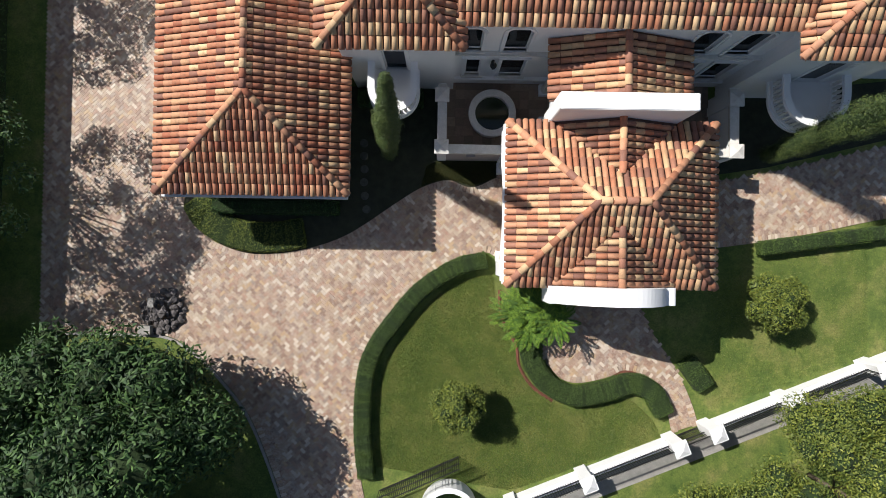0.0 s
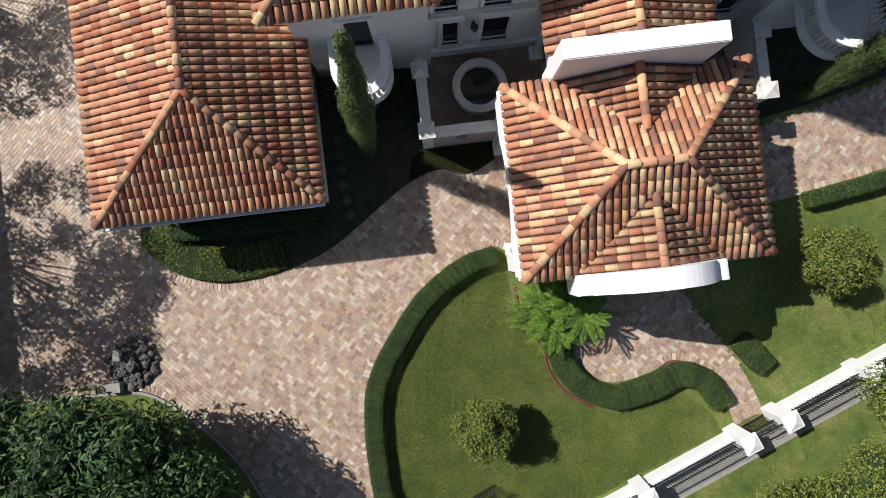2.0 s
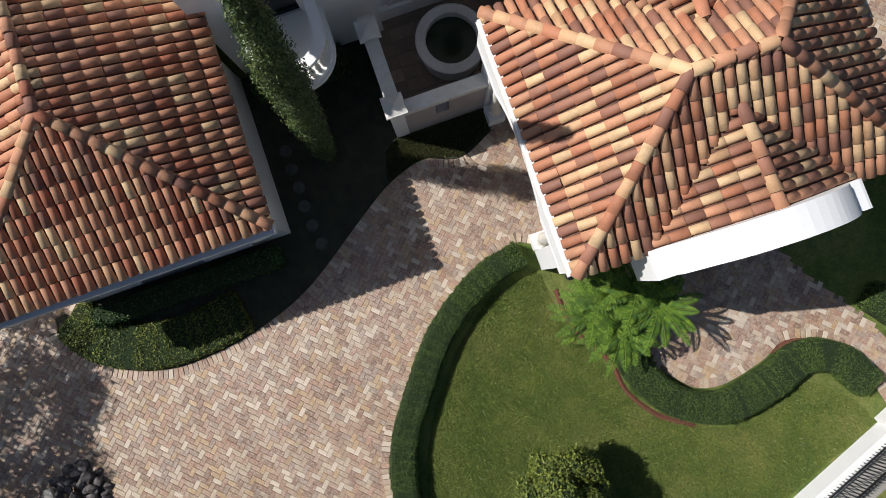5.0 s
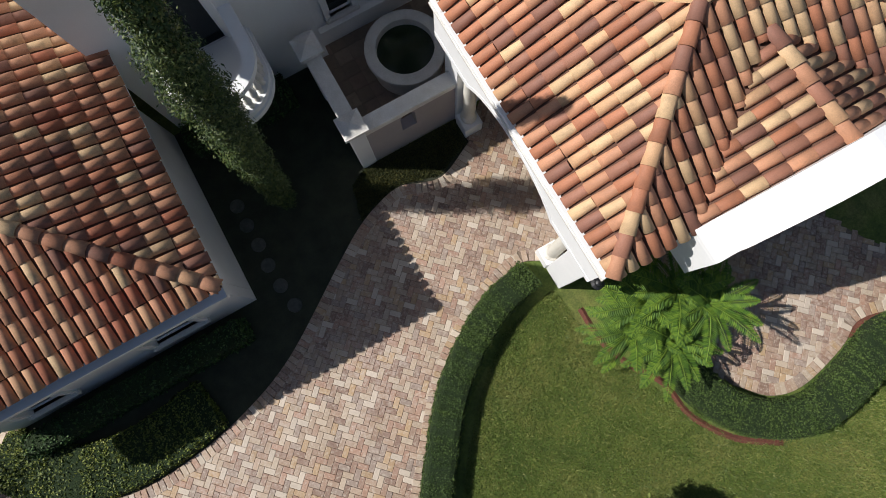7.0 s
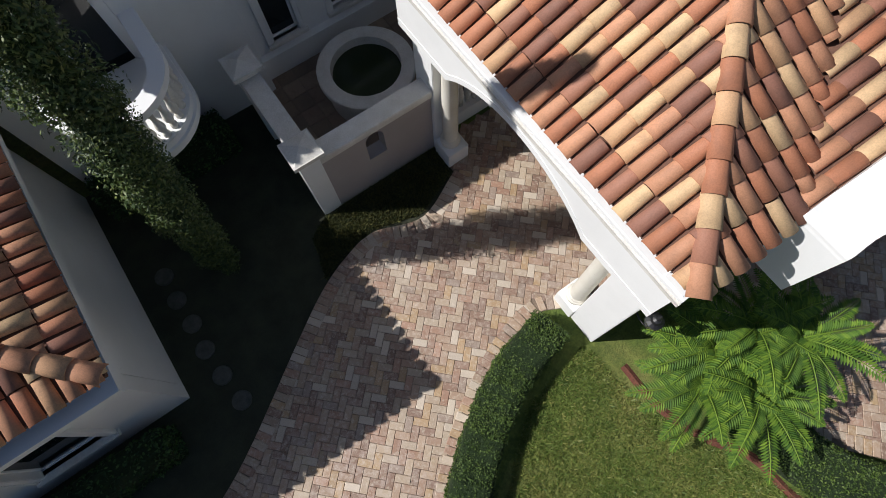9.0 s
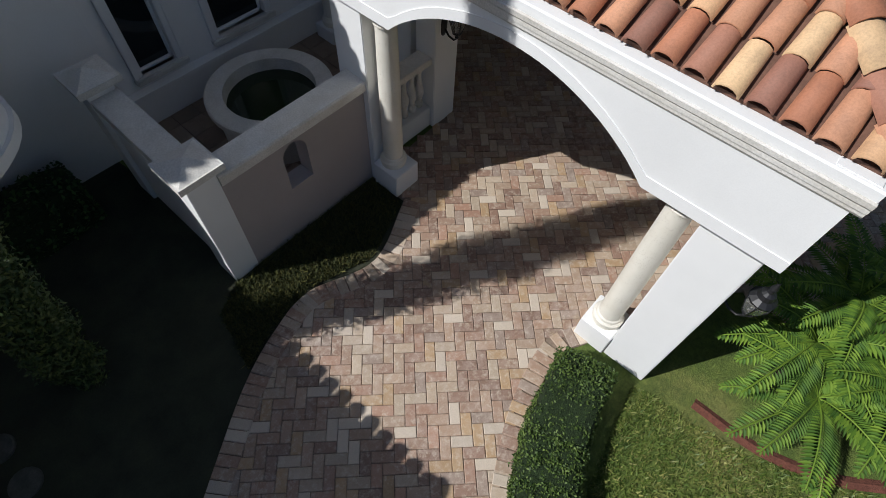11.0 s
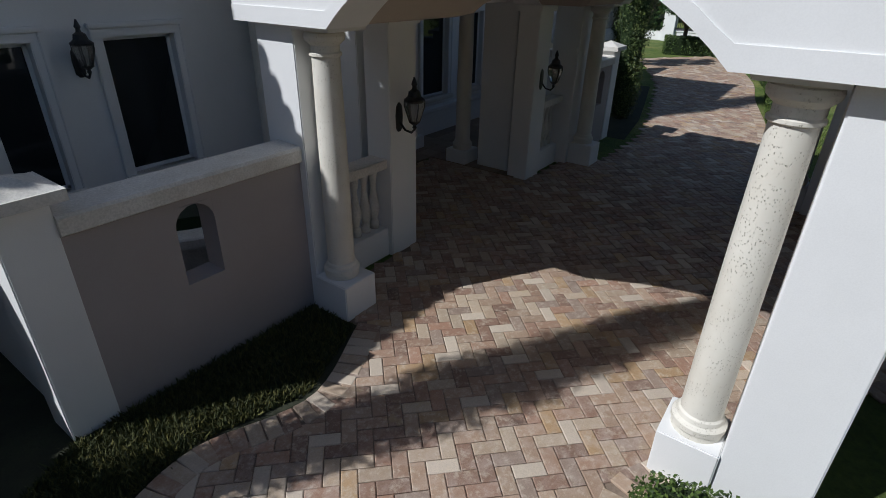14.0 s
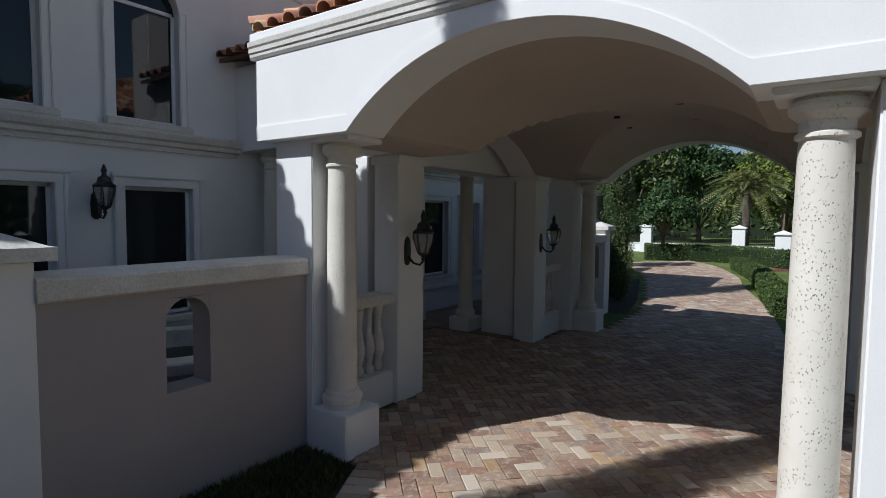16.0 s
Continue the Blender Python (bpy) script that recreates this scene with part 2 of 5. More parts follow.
def smooth_line(pts, n=8):
    """A Catmull-Rom line through the points."""
    P = [Vector((*p, 0)) for p in pts]
    P = [2 * P[0] - P[1]] + P + [2 * P[-1] - P[-2]]
    out = []
    for a, b, c, d in zip(P, P[1:], P[2:], P[3:]):
        for i in range(n):
            t = i / n
            v = 0.5 * ((2 * b) + (c - a) * t + (2 * a - 5 * b + 4 * c - d) * t * t + (3 * b - a - 3 * c + d) * t ** 3)
            out.append((v.x, v.y))
    out.append((P[-2].x, P[-2].y))
    return out


# ---- roofs of barrel tiles ----
PITCH, EXPOSE, RAD = 0.27, 0.43, 0.115
ARC = 6


def tile_geometry(length, r=RAD, lift=0.02, rise=0.098):
    """One barrel tile: its lower end at the origin, running up along +y, the arch over x."""
    v, f = [], []
    for y, k, dz in ((0, 1.0, lift), (length, 0.9, 0.0)):
        for i in range(ARC + 1):
            a = math.pi * i / ARC
            v.append((-r * k * math.cos(a), y, dz + rise * k * math.sin(a)))
    for i in range(ARC + 1):
        a = math.pi * i / ARC
        v.append((-(r - 0.017) * math.cos(a), 0, lift + (rise - 0.017) * math.sin(a) - 0.004))
    n = ARC + 1
    for i in range(ARC):
        f.append((i, i + 1, n + i + 1, n + i))
        f.append((i + 1, i, 2 * n + i, 2 * n + i + 1))
    return v, f


def mesh_of(name, v, f, mat):
    me = bpy.data.meshes.new(name)
    me.from_pydata(v, [], f)
    me.materials.append(mat)
    me.polygons.foreach_set("use_smooth", [True] * len(me.polygons))
    me.update()
    return me


TILE_ME = {m.name: mesh_of("roof_tile", *tile_geometry(EXPOSE + 0.05), m) for m in (terracotta, aged_tile)}
CAP_ME = {m.name: mesh_of("ridge_tile", *tile_geometry(0.44, 0.155, 0.035, 0.125), m) for m in (terracotta, aged_tile)}
rng = random.Random(7)


def slope_frame(poly, along=None):
    """Origin, eave direction, way up the slope and normal of a roof slope; its first two corners are the eave."""
    o = Vector(poly[0])
    u = Vector(along) if along else (Vector(poly[1]) - o).normalized()
    n = (Vector(poly[1]) - o).cross(Vector(poly[2]) - o).normalized()
    if n.z < 0:
        n = -n
    w = n.cross(u)
    return o, u, w, n


def tile_slope(poly, mat, roof, loose, budget, near=None, along=None):
    """Covers a slope with columns of tiles. Whole tiles nearest to the drive become pieces, the rest goes into loose."""
    o, u, w, n = slope_frame(poly, along)
    flat = [((Vector(p) - o).dot(u), (Vector(p) - o).dot(w)) for p in poly]
    u0, u1 = min(p[0] for p in flat), max(p[0] for p in flat)
    whole = []
    count = int((u1 - u0) / PITCH)
    for c in range(count + 1):
        uc = u0 + PITCH * (c + 0.5)
        cuts = []
        for (a, b), (a2, b2) in zip(flat, flat[1:] + flat[:1]):
            if (a > uc) != (a2 > uc):
                cuts.append(b + (b2 - b) * (uc - a) / (a2 - a))
        cuts.sort()
        for v0, v1 in zip(cuts[::2], cuts[1::2]):
            k = math.floor(v0 / EXPOSE + 1e-6)
            while k * EXPOSE < v1 - 0.06:
                lo, hi = max(v0, k * EXPOSE), min(v1, (k + 1) * EXPOSE)
                k += 1
                if hi - lo < 0.07:
                    continue
                if lo <= 0.001:
                    lo -= 0.06
                jig = rng.uniform(-0.012, 0.012)
                p = o + u * (uc + rng.uniform(-0.006, 0.006)) + w * (lo + jig) + n * 0.012
                m = Matrix((u, w, n)).transposed().to_4x4()
                m.translation = p
                m = m @ Matrix.Rotation(rng.uniform(-0.02, 0.02), 4, "Z")
                if hi - lo > EXPOSE - 0.02:
                    whole.append((m, hi - lo))
                else:
                    loose.append((m, hi - lo + 0.04))
    if near is not None:
        whole.sort(key=lambda q: (q[0].translation - Vector(near)).length)
    for m, length in whole[:budget]:
        ob = new("roof_tile", TILE_ME[mat.name])
        ob.parent, ob.matrix_local = roof, m
    loose += [(m, EXPOSE + 0.05) for m, _ in whole[budget:]]


def tile_rest(loose, mat, roof):
    V, F = [], []
    for m, length in loose:
        v, f = tile_geometry(length)
        k = len(V)
        V += [m @ Vector(p) for p in v]
        F += [tuple(i + k for i in q) for q in f]
    if V:
        ob = finish("roof_tiles", V, F, mat, roof, smooth=True)
        ob["kind"] = "stuff"


def cap_line(a, b, mat, roof, side=1.0):
    """Ridge tiles overlapping from a up to b."""
    a, b = Vector(a), Vector(b)
    d = (b - a).normalized()
    x = d.cross(Vector((0, 0, 1))).normalized()
    n = x.cross(d)
    count = max(1, int((b - a).length / 0.39))
    step = (b - a).length / count
    for i in range(count):
        m = Matrix((x, d, n)).transposed().to_4x4()
        m.translation = a + d * (step * i - 0.02) + n * 0.035
        ob = new("ridge_tile", CAP_ME[mat.name])
        ob.parent, ob.matrix_local = roof, m @ Matrix.Rotation(rng.uniform(-0.02, 0.02), 4, "Z")


def roof_deck(name, polys, parent, thick=0.08):
    V, F = [], []
    for p in polys:
        k = len(V)
        V += [Vector(q) + Vector((0, 0, -0.012)) for q in p]
        F.append(tuple(range(k, k + len(p))))
        V += [Vector(q) + Vector((0, 0, -thick)) for q in p]
        F.append(tuple(range(k + 2 * len(p) - 1, k + len(p) - 1, -1)))
        n = len(p)
        for i in range(n):
            F.append((k + i, k + (i + 1) % n, k + n + (i + 1) % n, k + n + i))
    bm = bmesh.new()
    pts = [bm.verts.new(v) for v in V]
    for f in F:
        bm.faces.new([pts[i] for i in f])
    bmesh.ops.remove_doubles(bm, verts=bm.verts, dist=0.002)
    me = bpy.data.meshes.new(name)
    bm.to_mesh(me)
    bm.free()
    me.materials.append(pan_shade)
    ob = new(name, me)
    ob.parent = parent
    return ob


def hip_roof(house, name, x0, x1, y0, y1, z, rise, mat, label, budget=0, near=None, back=True):
    """A hipped roof with its ridge along y; the far end is a hip too where back is set."""
    half = (x1 - x0) / 2
    xm = (x0 + x1) / 2
    a, b = (xm, y0 + half, z + rise), (xm, y1 - (half if back else 0), z + rise)
    A, B, C, D = (x0, y0, z), (x1, y0, z), (x1, y1, z), (x0, y1, z)
    slopes = [[A, B, a], [B, C, b, a], [D, A, a, b]] + ([[C, D, b]] if back else [])
    roof = roof_deck(name, slopes, house)
    roof["label"] = label
    loose = []
    for s in slopes:
        tile_slope(s, mat, roof, loose, budget // 3, near)
    tile_rest(loose, mat, roof)
    for p, q in ((A, a), (B, a), (a, b)):
        cap_line(p, q, mat, roof)
    return roof


def wall_cells(bm, axis, a0, a1, z0, z1, t0, t1, holes):
    """A wall along x or y from a0 to a1, thick from t0 to t1, with openings (a, a, z, z) right through."""
    xs = sorted({a0, a1, *(h[0] for h in holes), *(h[1] for h in holes)})
    zs = sorted({z0, z1, *(h[2] for h in holes), *(h[3] for h in holes)})
    for p, q in zip(xs, xs[1:]):
        for r, s in zip(zs, zs[1:]):
            if any(h[0] <= p and q <= h[1] and h[2] <= r and s <= h[3] for h in holes):
                continue
            add_box(bm, *((p, q, t0, t1) if axis == "x" else (t0, t1, p, q)), r, s)
    bmesh.ops.remove_doubles(bm, verts=bm.verts, dist=0.0005)


def window(house, x0, x1, z0, z1, y, arched=False, sill=True):
    """A window in a wall that faces -y: surround, frame, panes and sill."""
    w = new("window")
    w.parent = house
    t = 0.13
    top = z1 + (0 if arched else t)
    for d in ((x0 - t, x0), (x1, x1 + t)):
        box("surround_side", (*d, y - 0.05, y + 0.02, z0 - 0.02, top), stucco, w)
    for d in (x0 - t, x1 + t):
        box("surround_bead", (d - 0.03, d + 0.03, y - 0.075, y + 0.02, z0 - 0.02, top), stucco, w, bevel=0.01)
    bm = bmesh.new()
    if arched:
        r, xm, n = (x1 - x0) / 2, (x0 + x1) / 2, 14
        for i in range(n):
            a, b = math.pi * i / n, math.pi * (i + 1) / n
            ring = []
            for yy in (y - 0.05, y + 0.02):
                for rr, an in ((r, a), (r + t, a), (r + t, b), (r, b)):
                    ring.append(bm.verts.new((xm + rr * math.cos(an), yy, z1 + rr * 0.8 * math.sin(an))))
            for f in ((0, 1, 2, 3), (7, 6, 5, 4), (0, 4, 5, 1), (1, 5, 6, 2), (2, 6, 7, 3), (3, 7, 4, 0)):
                bm.faces.new([ring[k] for k in f])
    else:
        add_box(bm, x0 - t - 0.06, x1 + t + 0.06, y - 0.09, y + 0.02, z1 + t, z1 + t + 0.07, 0.015)
        box("surround_head", (x0 - t, x1 + t, y - 0.055, y + 0.018, z1, z1 + t), stucco, w)
    part("surround_crown", bm, stucco, w)
    bm = bmesh.new()
    f = 0.055
    zt = z1 + ((x1 - x0) * 0.4 if arched else 0)
    for d in ((x0, x0 + f, z0, z1), (x1 - f, x1, z0, z1), (x0, x1, z0, z0 + f), (x0, x1, z1 - f, z1)):
        add_box(bm, d[0], d[1], y + 0.1, y + 0.16, d[2], d[3], 0.006)
    part("window_frame", bm, stucco, w)
    box("pane", (x0 + f, x1 - f, y + 0.125, y + 0.14, z0 + f, z1 - f), glass, w, bevel=0)
    if arched:
        r, xm, n = (x1 - x0) / 2, (x0 + x1) / 2, 14
        pts = [(xm + r * math.cos(math.pi * i / n), z1 + 0.8 * r * math.sin(math.pi * i / n)) for i in range(n + 1)]
        bm = bmesh.new()
        V = [[bm.verts.new((p[0], yy, p[1])) for p in pts] for yy in (y + 0.12, y + 0.14)]
        bm.faces.new(V[0])
        bm.faces.new(V[1][::-1])
        for i in range(n):
            bm.faces.new((V[0][i], V[0][i + 1], V[1][i + 1], V[1][i]))
        part("pane", bm, glass, w)
        bm = bmesh.new()
        for sgn in (-1, 1):
            cor = (xm + sgn * r, z1 + 0.8 * r)
            q = pts[: n // 2 + 1] if sgn > 0 else pts[n // 2:][::-1]
            for p0, p1 in zip(q, q[1:]):
                tri = [bm.verts.new((px, yy, pz)) for yy in (y, y + 0.3) for px, pz in (p0, p1, cor)]
                for ff in ((0, 1, 2), (5, 4, 3), (0, 3, 4, 1), (1, 4, 5, 2), (2, 5, 3, 0)):
                    bm.faces.new([tri[k] for k in ff])
        part("spandrel", bm, stucco, w)
    if sill:
        bm = bmesh.new()
        add_box(bm, x0 - t - 0.05, x1 + t + 0.05, y - 0.13, y + 0.1, z0 - 0.12, z0 - 0.0, 0.02)
        part("window_sill", bm, coping, w, "pitted cast stone sill")
    return w


COL = [(0.235, 0.0), (0.235, 0.05), (0.25, 0.07), (0.25, 0.12), (0.215, 0.15), (0.205, 0.19), (0.185, 0.21)]


def column(parent, x, y, z0, z1, r=0.163, name="column"):
    """A turned column of pitted stone: shaft, base and capital."""
    c = new(name)
    c.parent = parent
    bm = bmesh.new()
    h = z1 - z0
    lathe(bm, [(r * 1.04, 0.2), (r * 1.04, 0.21), (r * 1.03, 0.3 * h), (r * 1.0, 0.6 * h), (r * 0.93, h - 0.31), (r * 0.93, h - 0.3)], (x, y, z0), 28)
    part("shaft", bm, column_stone, c, "pitted cream stone shaft", True)
    bm = bmesh.new()
    lathe(bm, [(q * r / 0.18, z) for q, z in COL], (x, y, z0), 28)
    part("column_base", bm, column_stone, c, smooth=False)
    bm = bmesh.new()
    lathe(bm, [(r * 0.93, h - 0.32), (r * 1.08, h - 0.305), (r * 1.08, h - 0.28), (r * 0.95, h - 0.265), (r * 0.95, h - 0.2), (r * 1.3, h - 0.15), (r * 1.36, h - 0.11), (r * 1.3, h - 0.08), (r * 1.15, h - 0.07), (r * 1.2, h - 0.001)], (x, y, z0), 28)
    part("capital", bm, column_stone, c)
    return c


def pitted():
    m, nt, b = nodes_of("pitted column stone", 0.75)
    v = world_pos(nt)
    vo = nt.nodes.new("ShaderNodeTexVoronoi")
    vo.inputs["Scale"].default_value = 62
    vec = nt.nodes.new("ShaderNodeVectorMath")
    vec.operation = "MULTIPLY"
    vec.inputs[1].default_value = (1, 1, 0.55)
    nt.links.new(v, vec.inputs[0])
    nt.links.new(vec.outputs[0], vo.inputs["Vector"])
    keep = noise_node(nt, v, 7, 4)
    pits = maths(nt, "MAXIMUM", ramp(nt, vo.outputs["Distance"], [(0.12, (0, 0, 0)), (0.3, (1, 1, 1))]), ramp(nt, keep, [(0.44, (1, 1, 1)), (0.54, (0, 0, 0))]))
    col = ramp(nt, noise_node(nt, v, 1.7), [(0.3, (0.68, 0.64, 0.55)), (0.7, (0.77, 0.74, 0.66))])
    nt.links.new(mixed(nt, (0.54, 0.5, 0.42), col, pits), b.inputs["Base Color"])
    bump(nt, b, pits, 0.8, 0.008)
    return m


column_stone = pitted()
BAL = [(0.07, 0), (0.07, 0.1), (0.045, 0.12), (0.05, 0.16), (0.085, 0.26), (0.09, 0.33), (0.07, 0.42), (0.042, 0.56), (0.04, 0.66), (0.055, 0.69), (0.05, 0.73), (0.068, 0.76), (0.07, 0.86)]


def baluster(parent, x, y, z0, h, k=1.0):
    bm = bmesh.new()
    lathe(bm, [(r * k, z * h / 0.86) for r, z in BAL], (x, y, z0), 12)
    return part("baluster", bm, coping, parent, smooth=True)


def lantern(x, y, z, dx, dy, k=0.93):
    """A black iron wall lantern on a scrolled arm; (dx, dy) is the way out from the wall."""
    t = thing("wall_lantern", "black iron wall lantern with seeded glass panes", "lantern", "wall lanterns")
    d = Vector((dx, dy, 0))
    base = Vector((x, y, z))
    bm = bmesh.new()
    lathe(bm, [(0.03, -0.24), (0.075, -0.19), (0.085, 0), (0.07, 0.14), (0.02, 0.2)], (0, 0, 0), 12, 0.3)
    ob = part("wall_plate", bm, metal_black, t)
    ob.matrix_local = Matrix.Translation(base) @ Matrix.Rotation(math.atan2(dy, dx) - math.pi / 2, 4, "Z")
    head = base + d * 0.3 + Vector((0, 0, 0.0))
    pts = [base + d * s + Vector((0, 0, q)) for s, q in ((0.02, -0.1), (0.12, -0.2), (0.24, -0.22), (0.31, -0.15), (0.3, -0.06))]
    tube("arm", pts, 0.018, metal_black, t)
    bm = bmesh.new()
    lathe(bm, [(0.03, -0.06), (0.08, -0.03), (0.125, 0.08), (0.15, 0.2), (0.14, 0.26)], head, 6)
    part("lantern_glass", bm, lamp_glass, t, "seeded clear glass")
    bm = bmesh.new()
    lathe(bm, [(0.155, 0.25), (0.16, 0.28), (0.1, 0.33), (0.085, 0.4), (0.04, 0.43), (0.03, 0.47), (0.045, 0.5), (0.012, 0.6)], head, 12)
    part("lantern_roof", bm, metal_black, t)
    bm = bmesh.new()
    lathe(bm, [(0.012, -0.16), (0.035, -0.13), (0.02, -0.1), (0.085, -0.05), (0.085, -0.03)], head, 12)
    part("lantern_foot", bm, metal_black, t)
    for i in range(6):
        a = 2 * math.pi * i / 6
        q = Vector((math.cos(a), math.sin(a), 0))
        tube("rib", [head + q * 0.08 + Vector((0, 0, -0.04)), head + q * 0.155 + Vector((0, 0, 0.19)), head + q * 0.15 + Vector((0, 0, 0.27))], 0.008, metal_black, t)
    t.matrix_world = Matrix.Translation(base) @ Matrix.Scale(k, 4) @ Matrix.Translation(-base)
    return t


def tube(name, pts, r, mat, parent, taper=1.0, seg=6, label=""):
    """A round bar through the points."""
    V, F = [], []
    P = [Vector(p) for p in pts]
    for i, p in enumerate(P):
        d = (P[min(i + 1, len(P) - 1)] - P[max(i - 1, 0)]).normalized()
        x = d.cross(Vector((0.3, 0.1, 1)) if abs(d.z) < 0.9 else Vector((1, 0, 0))).normalized()
        y = d.cross(x)
        rr = r * (1 + (taper - 1) * i / (len(P) - 1))
        V += [p + (x * math.cos(2 * math.pi * k / seg) + y * math.sin(2 * math.pi * k / seg)) * rr for k in range(seg)]
    for i in range(len(P) - 1):
        for k in range(seg):
            F.append((i * seg + k, i * seg + (k + 1) % seg, (i + 1) * seg + (k + 1) % seg, (i + 1) * seg + k))
    F += [tuple(range(seg))[::-1], tuple(range(len(V) - seg, len(V)))]
    return finish(name, V, F, mat, parent, label, smooth=True)


# ---- garage ----
garage = thing("garage_building", "white garage with a hipped weathered clay tile roof", "building")
bm = bmesh.new()
wall_cells(bm, "x", -11.3, -4.5, 0, 3.62, 4.6, 4.9, [(-10.3, -9.3, 0.9, 2.6), (-6.9, -5.7, 0.9, 2.6)])
part("wall", bm, stucco, garage)
box("wall", (-4.8, -4.5, 4.9, 10.0, 0, 3.62), stucco, garage)
box("wall", (-11.3, -11.0, 4.9, 22, 0, 3.62), stucco, garage)
for x0, x1 in ((-10.3, -9.3), (-6.9, -5.7)):
    window(garage, x0, x1, 0.9, 2.6, 4.6)
for d in (("x", -11.85, -3.96, 4.6, -1, 0.0), ("y", 4.08, 10.0, -4.5, 1, 0.005), ("y", 4.08, 22, -11.3, -1, 0.005)):
    bm = bmesh.new()
    s, t, e = d[4], d[3], d[5]
    extrude_profile(bm, [(t - s * 0.2, 3.2 + e), (t + s * 0.1, 3.2 + e), (t + s * 0.14, 3.3 + e), (t + s * 0.34, 3.4 + e), (t + s * 0.5 + s * e, 3.42 + e), (t + s * 0.54 + s * e, 3.46 + e), (t + s * 0.54 + s * e, 3.6 + e), (t - s * 0.2, 3.6 + e)], d[0], d[1], d[2])
    part("cornice", bm, stucco, garage)
hip_roof(garage, "roof", -11.95, -3.87, 4.2, 21, 3.95, 1.2, aged_tile, "weathered clay barrel tiles, hipped", 290, (-4, 4, 4), back=False)

# ---- main house ----
house = thing("main_house", "white two-storey villa with clay tile roofs", "house")
MY, TY = 10.35, 9.95
LOW = [(1.0, 1.68, 1.0, 3.05), (2.59, 3.66, 1.0, 3.05), (10.1, 11.2, 1.0, 3.05), (11.9, 12.9, 1.0, 3.05)]
HIGH = [(0.75, 1.58, 4.05, 5.85), (2.5, 3.47, 4.05, 5.85), (9.9, 10.9, 4.05, 5.85), (11.7, 12.7, 4.05, 5.85)]
bm = bmesh.new()
wall_cells(bm, "x", 0.5, 13.6, 0, 7.1, MY, MY + 0.3, LOW + [(h[0], h[1], h[2], h[3] + 0.4 * (h[1] - h[0])) for h in HIGH])
part("wall", bm, stucco, house)
for h in LOW:
    window(house, *h, MY)
for h in HIGH:
    window(house, *h, MY, arched=True)
for a, b in ((0.5, 4.5), (9.4, 13.6)):
    bm = bmesh.new()
    extrude_profile(bm, [(MY + 0.05, 3.62), (MY - 0.05, 3.62), (MY - 0.06, 3.69), (MY - 0.11, 3.71), (MY - 0.12, 3.77), (MY - 0.17, 3.8), (MY - 0.2, 3.88), (MY - 0.2, 3.92), (MY + 0.05, 3.92)], "x", a, b)
    part("string_course", bm, coping, house, "pitted cast stone string course")
bm = bmesh.new()
extrude_profile(bm, [(MY + 0.05, 0.0), (MY - 0.1, 0.0), (MY - 0.1, 0.62), (MY - 0.16, 0.66), (MY - 0.16, 0.74), (MY + 0.05, 0.78)], "x", 0.5, 13.6)
part("wall_plinth", bm, stucco, house)
bm = bmesh.new()
extrude_profile(bm, [(MY + 0.05, 6.8), (MY - 0.08, 6.8), (MY - 0.12, 6.9), (MY - 0.22, 7.0), (MY - 0.22, 7.12), (MY + 0.05, 7.12)], "x", 0.5, 13.6)
part("cornice", bm, stucco, house)
bm = bmesh.new()
wall_cells(bm, "x", -4.2, 0.5, 0, 7.1, TY, TY + 0.3, [(-2.5, -1.55, 2.55, 4.9)])
part("wall", bm, stucco, house)
window(house, -2.5, -1.55, 2.55, 4.9, TY, sill=False)
box("wall", (-4.2, -3.9, TY + 0.3, 18, 0, 7.1), stucco, house)
box("wall", (0.2, 0.5, TY + 0.3, MY + 0.3, 0, 7.1), stucco, house)
EY = 9.75
bm = bmesh.new()
wall_cells(bm, "x", 13.4, 18.2, 0, 7.1, EY, EY + 0.3, [(15.5, 16.6, 2.55, 4.9)])
part("wall", bm, stucco, house)
window(house, 15.5, 16.6, 2.55, 4.9, EY, sill=False)
box("wall", (13.4, 13.7, EY + 0.3, 18, 0, 7.1), stucco, house)
box("wall", (17.9, 18.2, EY + 0.3, 18, 0, 7.1), stucco, house)
box("wall", (18.2, 24, 10.8, 11.1, 0, 4.2), stucco, house)
for a, b, y in ((-4.35, 0.65, TY), (13.25, 18.35, EY)):
    bm = bmesh.new()
    extrude_profile(bm, [(y + 0.05, 6.75), (y - 0.1, 6.75), (y - 0.14, 6.85), (y - 0.4, 6.98), (y - 0.55, 7.0), (y - 0.55, 7.12), (y + 0.05, 7.12)], "x", a, b)
    part("cornice", bm, stucco, house)
hip_roof(house, "roof", -4.55, 0.8, 9.12, 20, 7.2, 1.15, terracotta, "hipped clay barrel tiles", 90, (-2, 9, 7), back=False)
hip_roof(house, "roof", 12.85, 18.4, 9.0, 20, 7.2, 1.15, terracotta, "hipped clay barrel tiles", 90, (14, 9, 7), back=False)
mslope = [(0.5, 10.02, 7.2), (13.3, 10.02, 7.2), (13.3, 14.5, 9.1), (0.5, 14.5, 9.1)]
mroof = roof_deck("roof", [mslope], house)
loose = []
tile_slope(mslope, terracotta, mroof, loose, 120, (6, 10, 7))
tile_rest(loose, terracotta, mroof)
finish("roof", [(-12, 21, 3.9), (24, 21, 3.9), (24, 21, 9), (-12, 21, 9)], [(0, 1, 2, 3)], stucco, house)


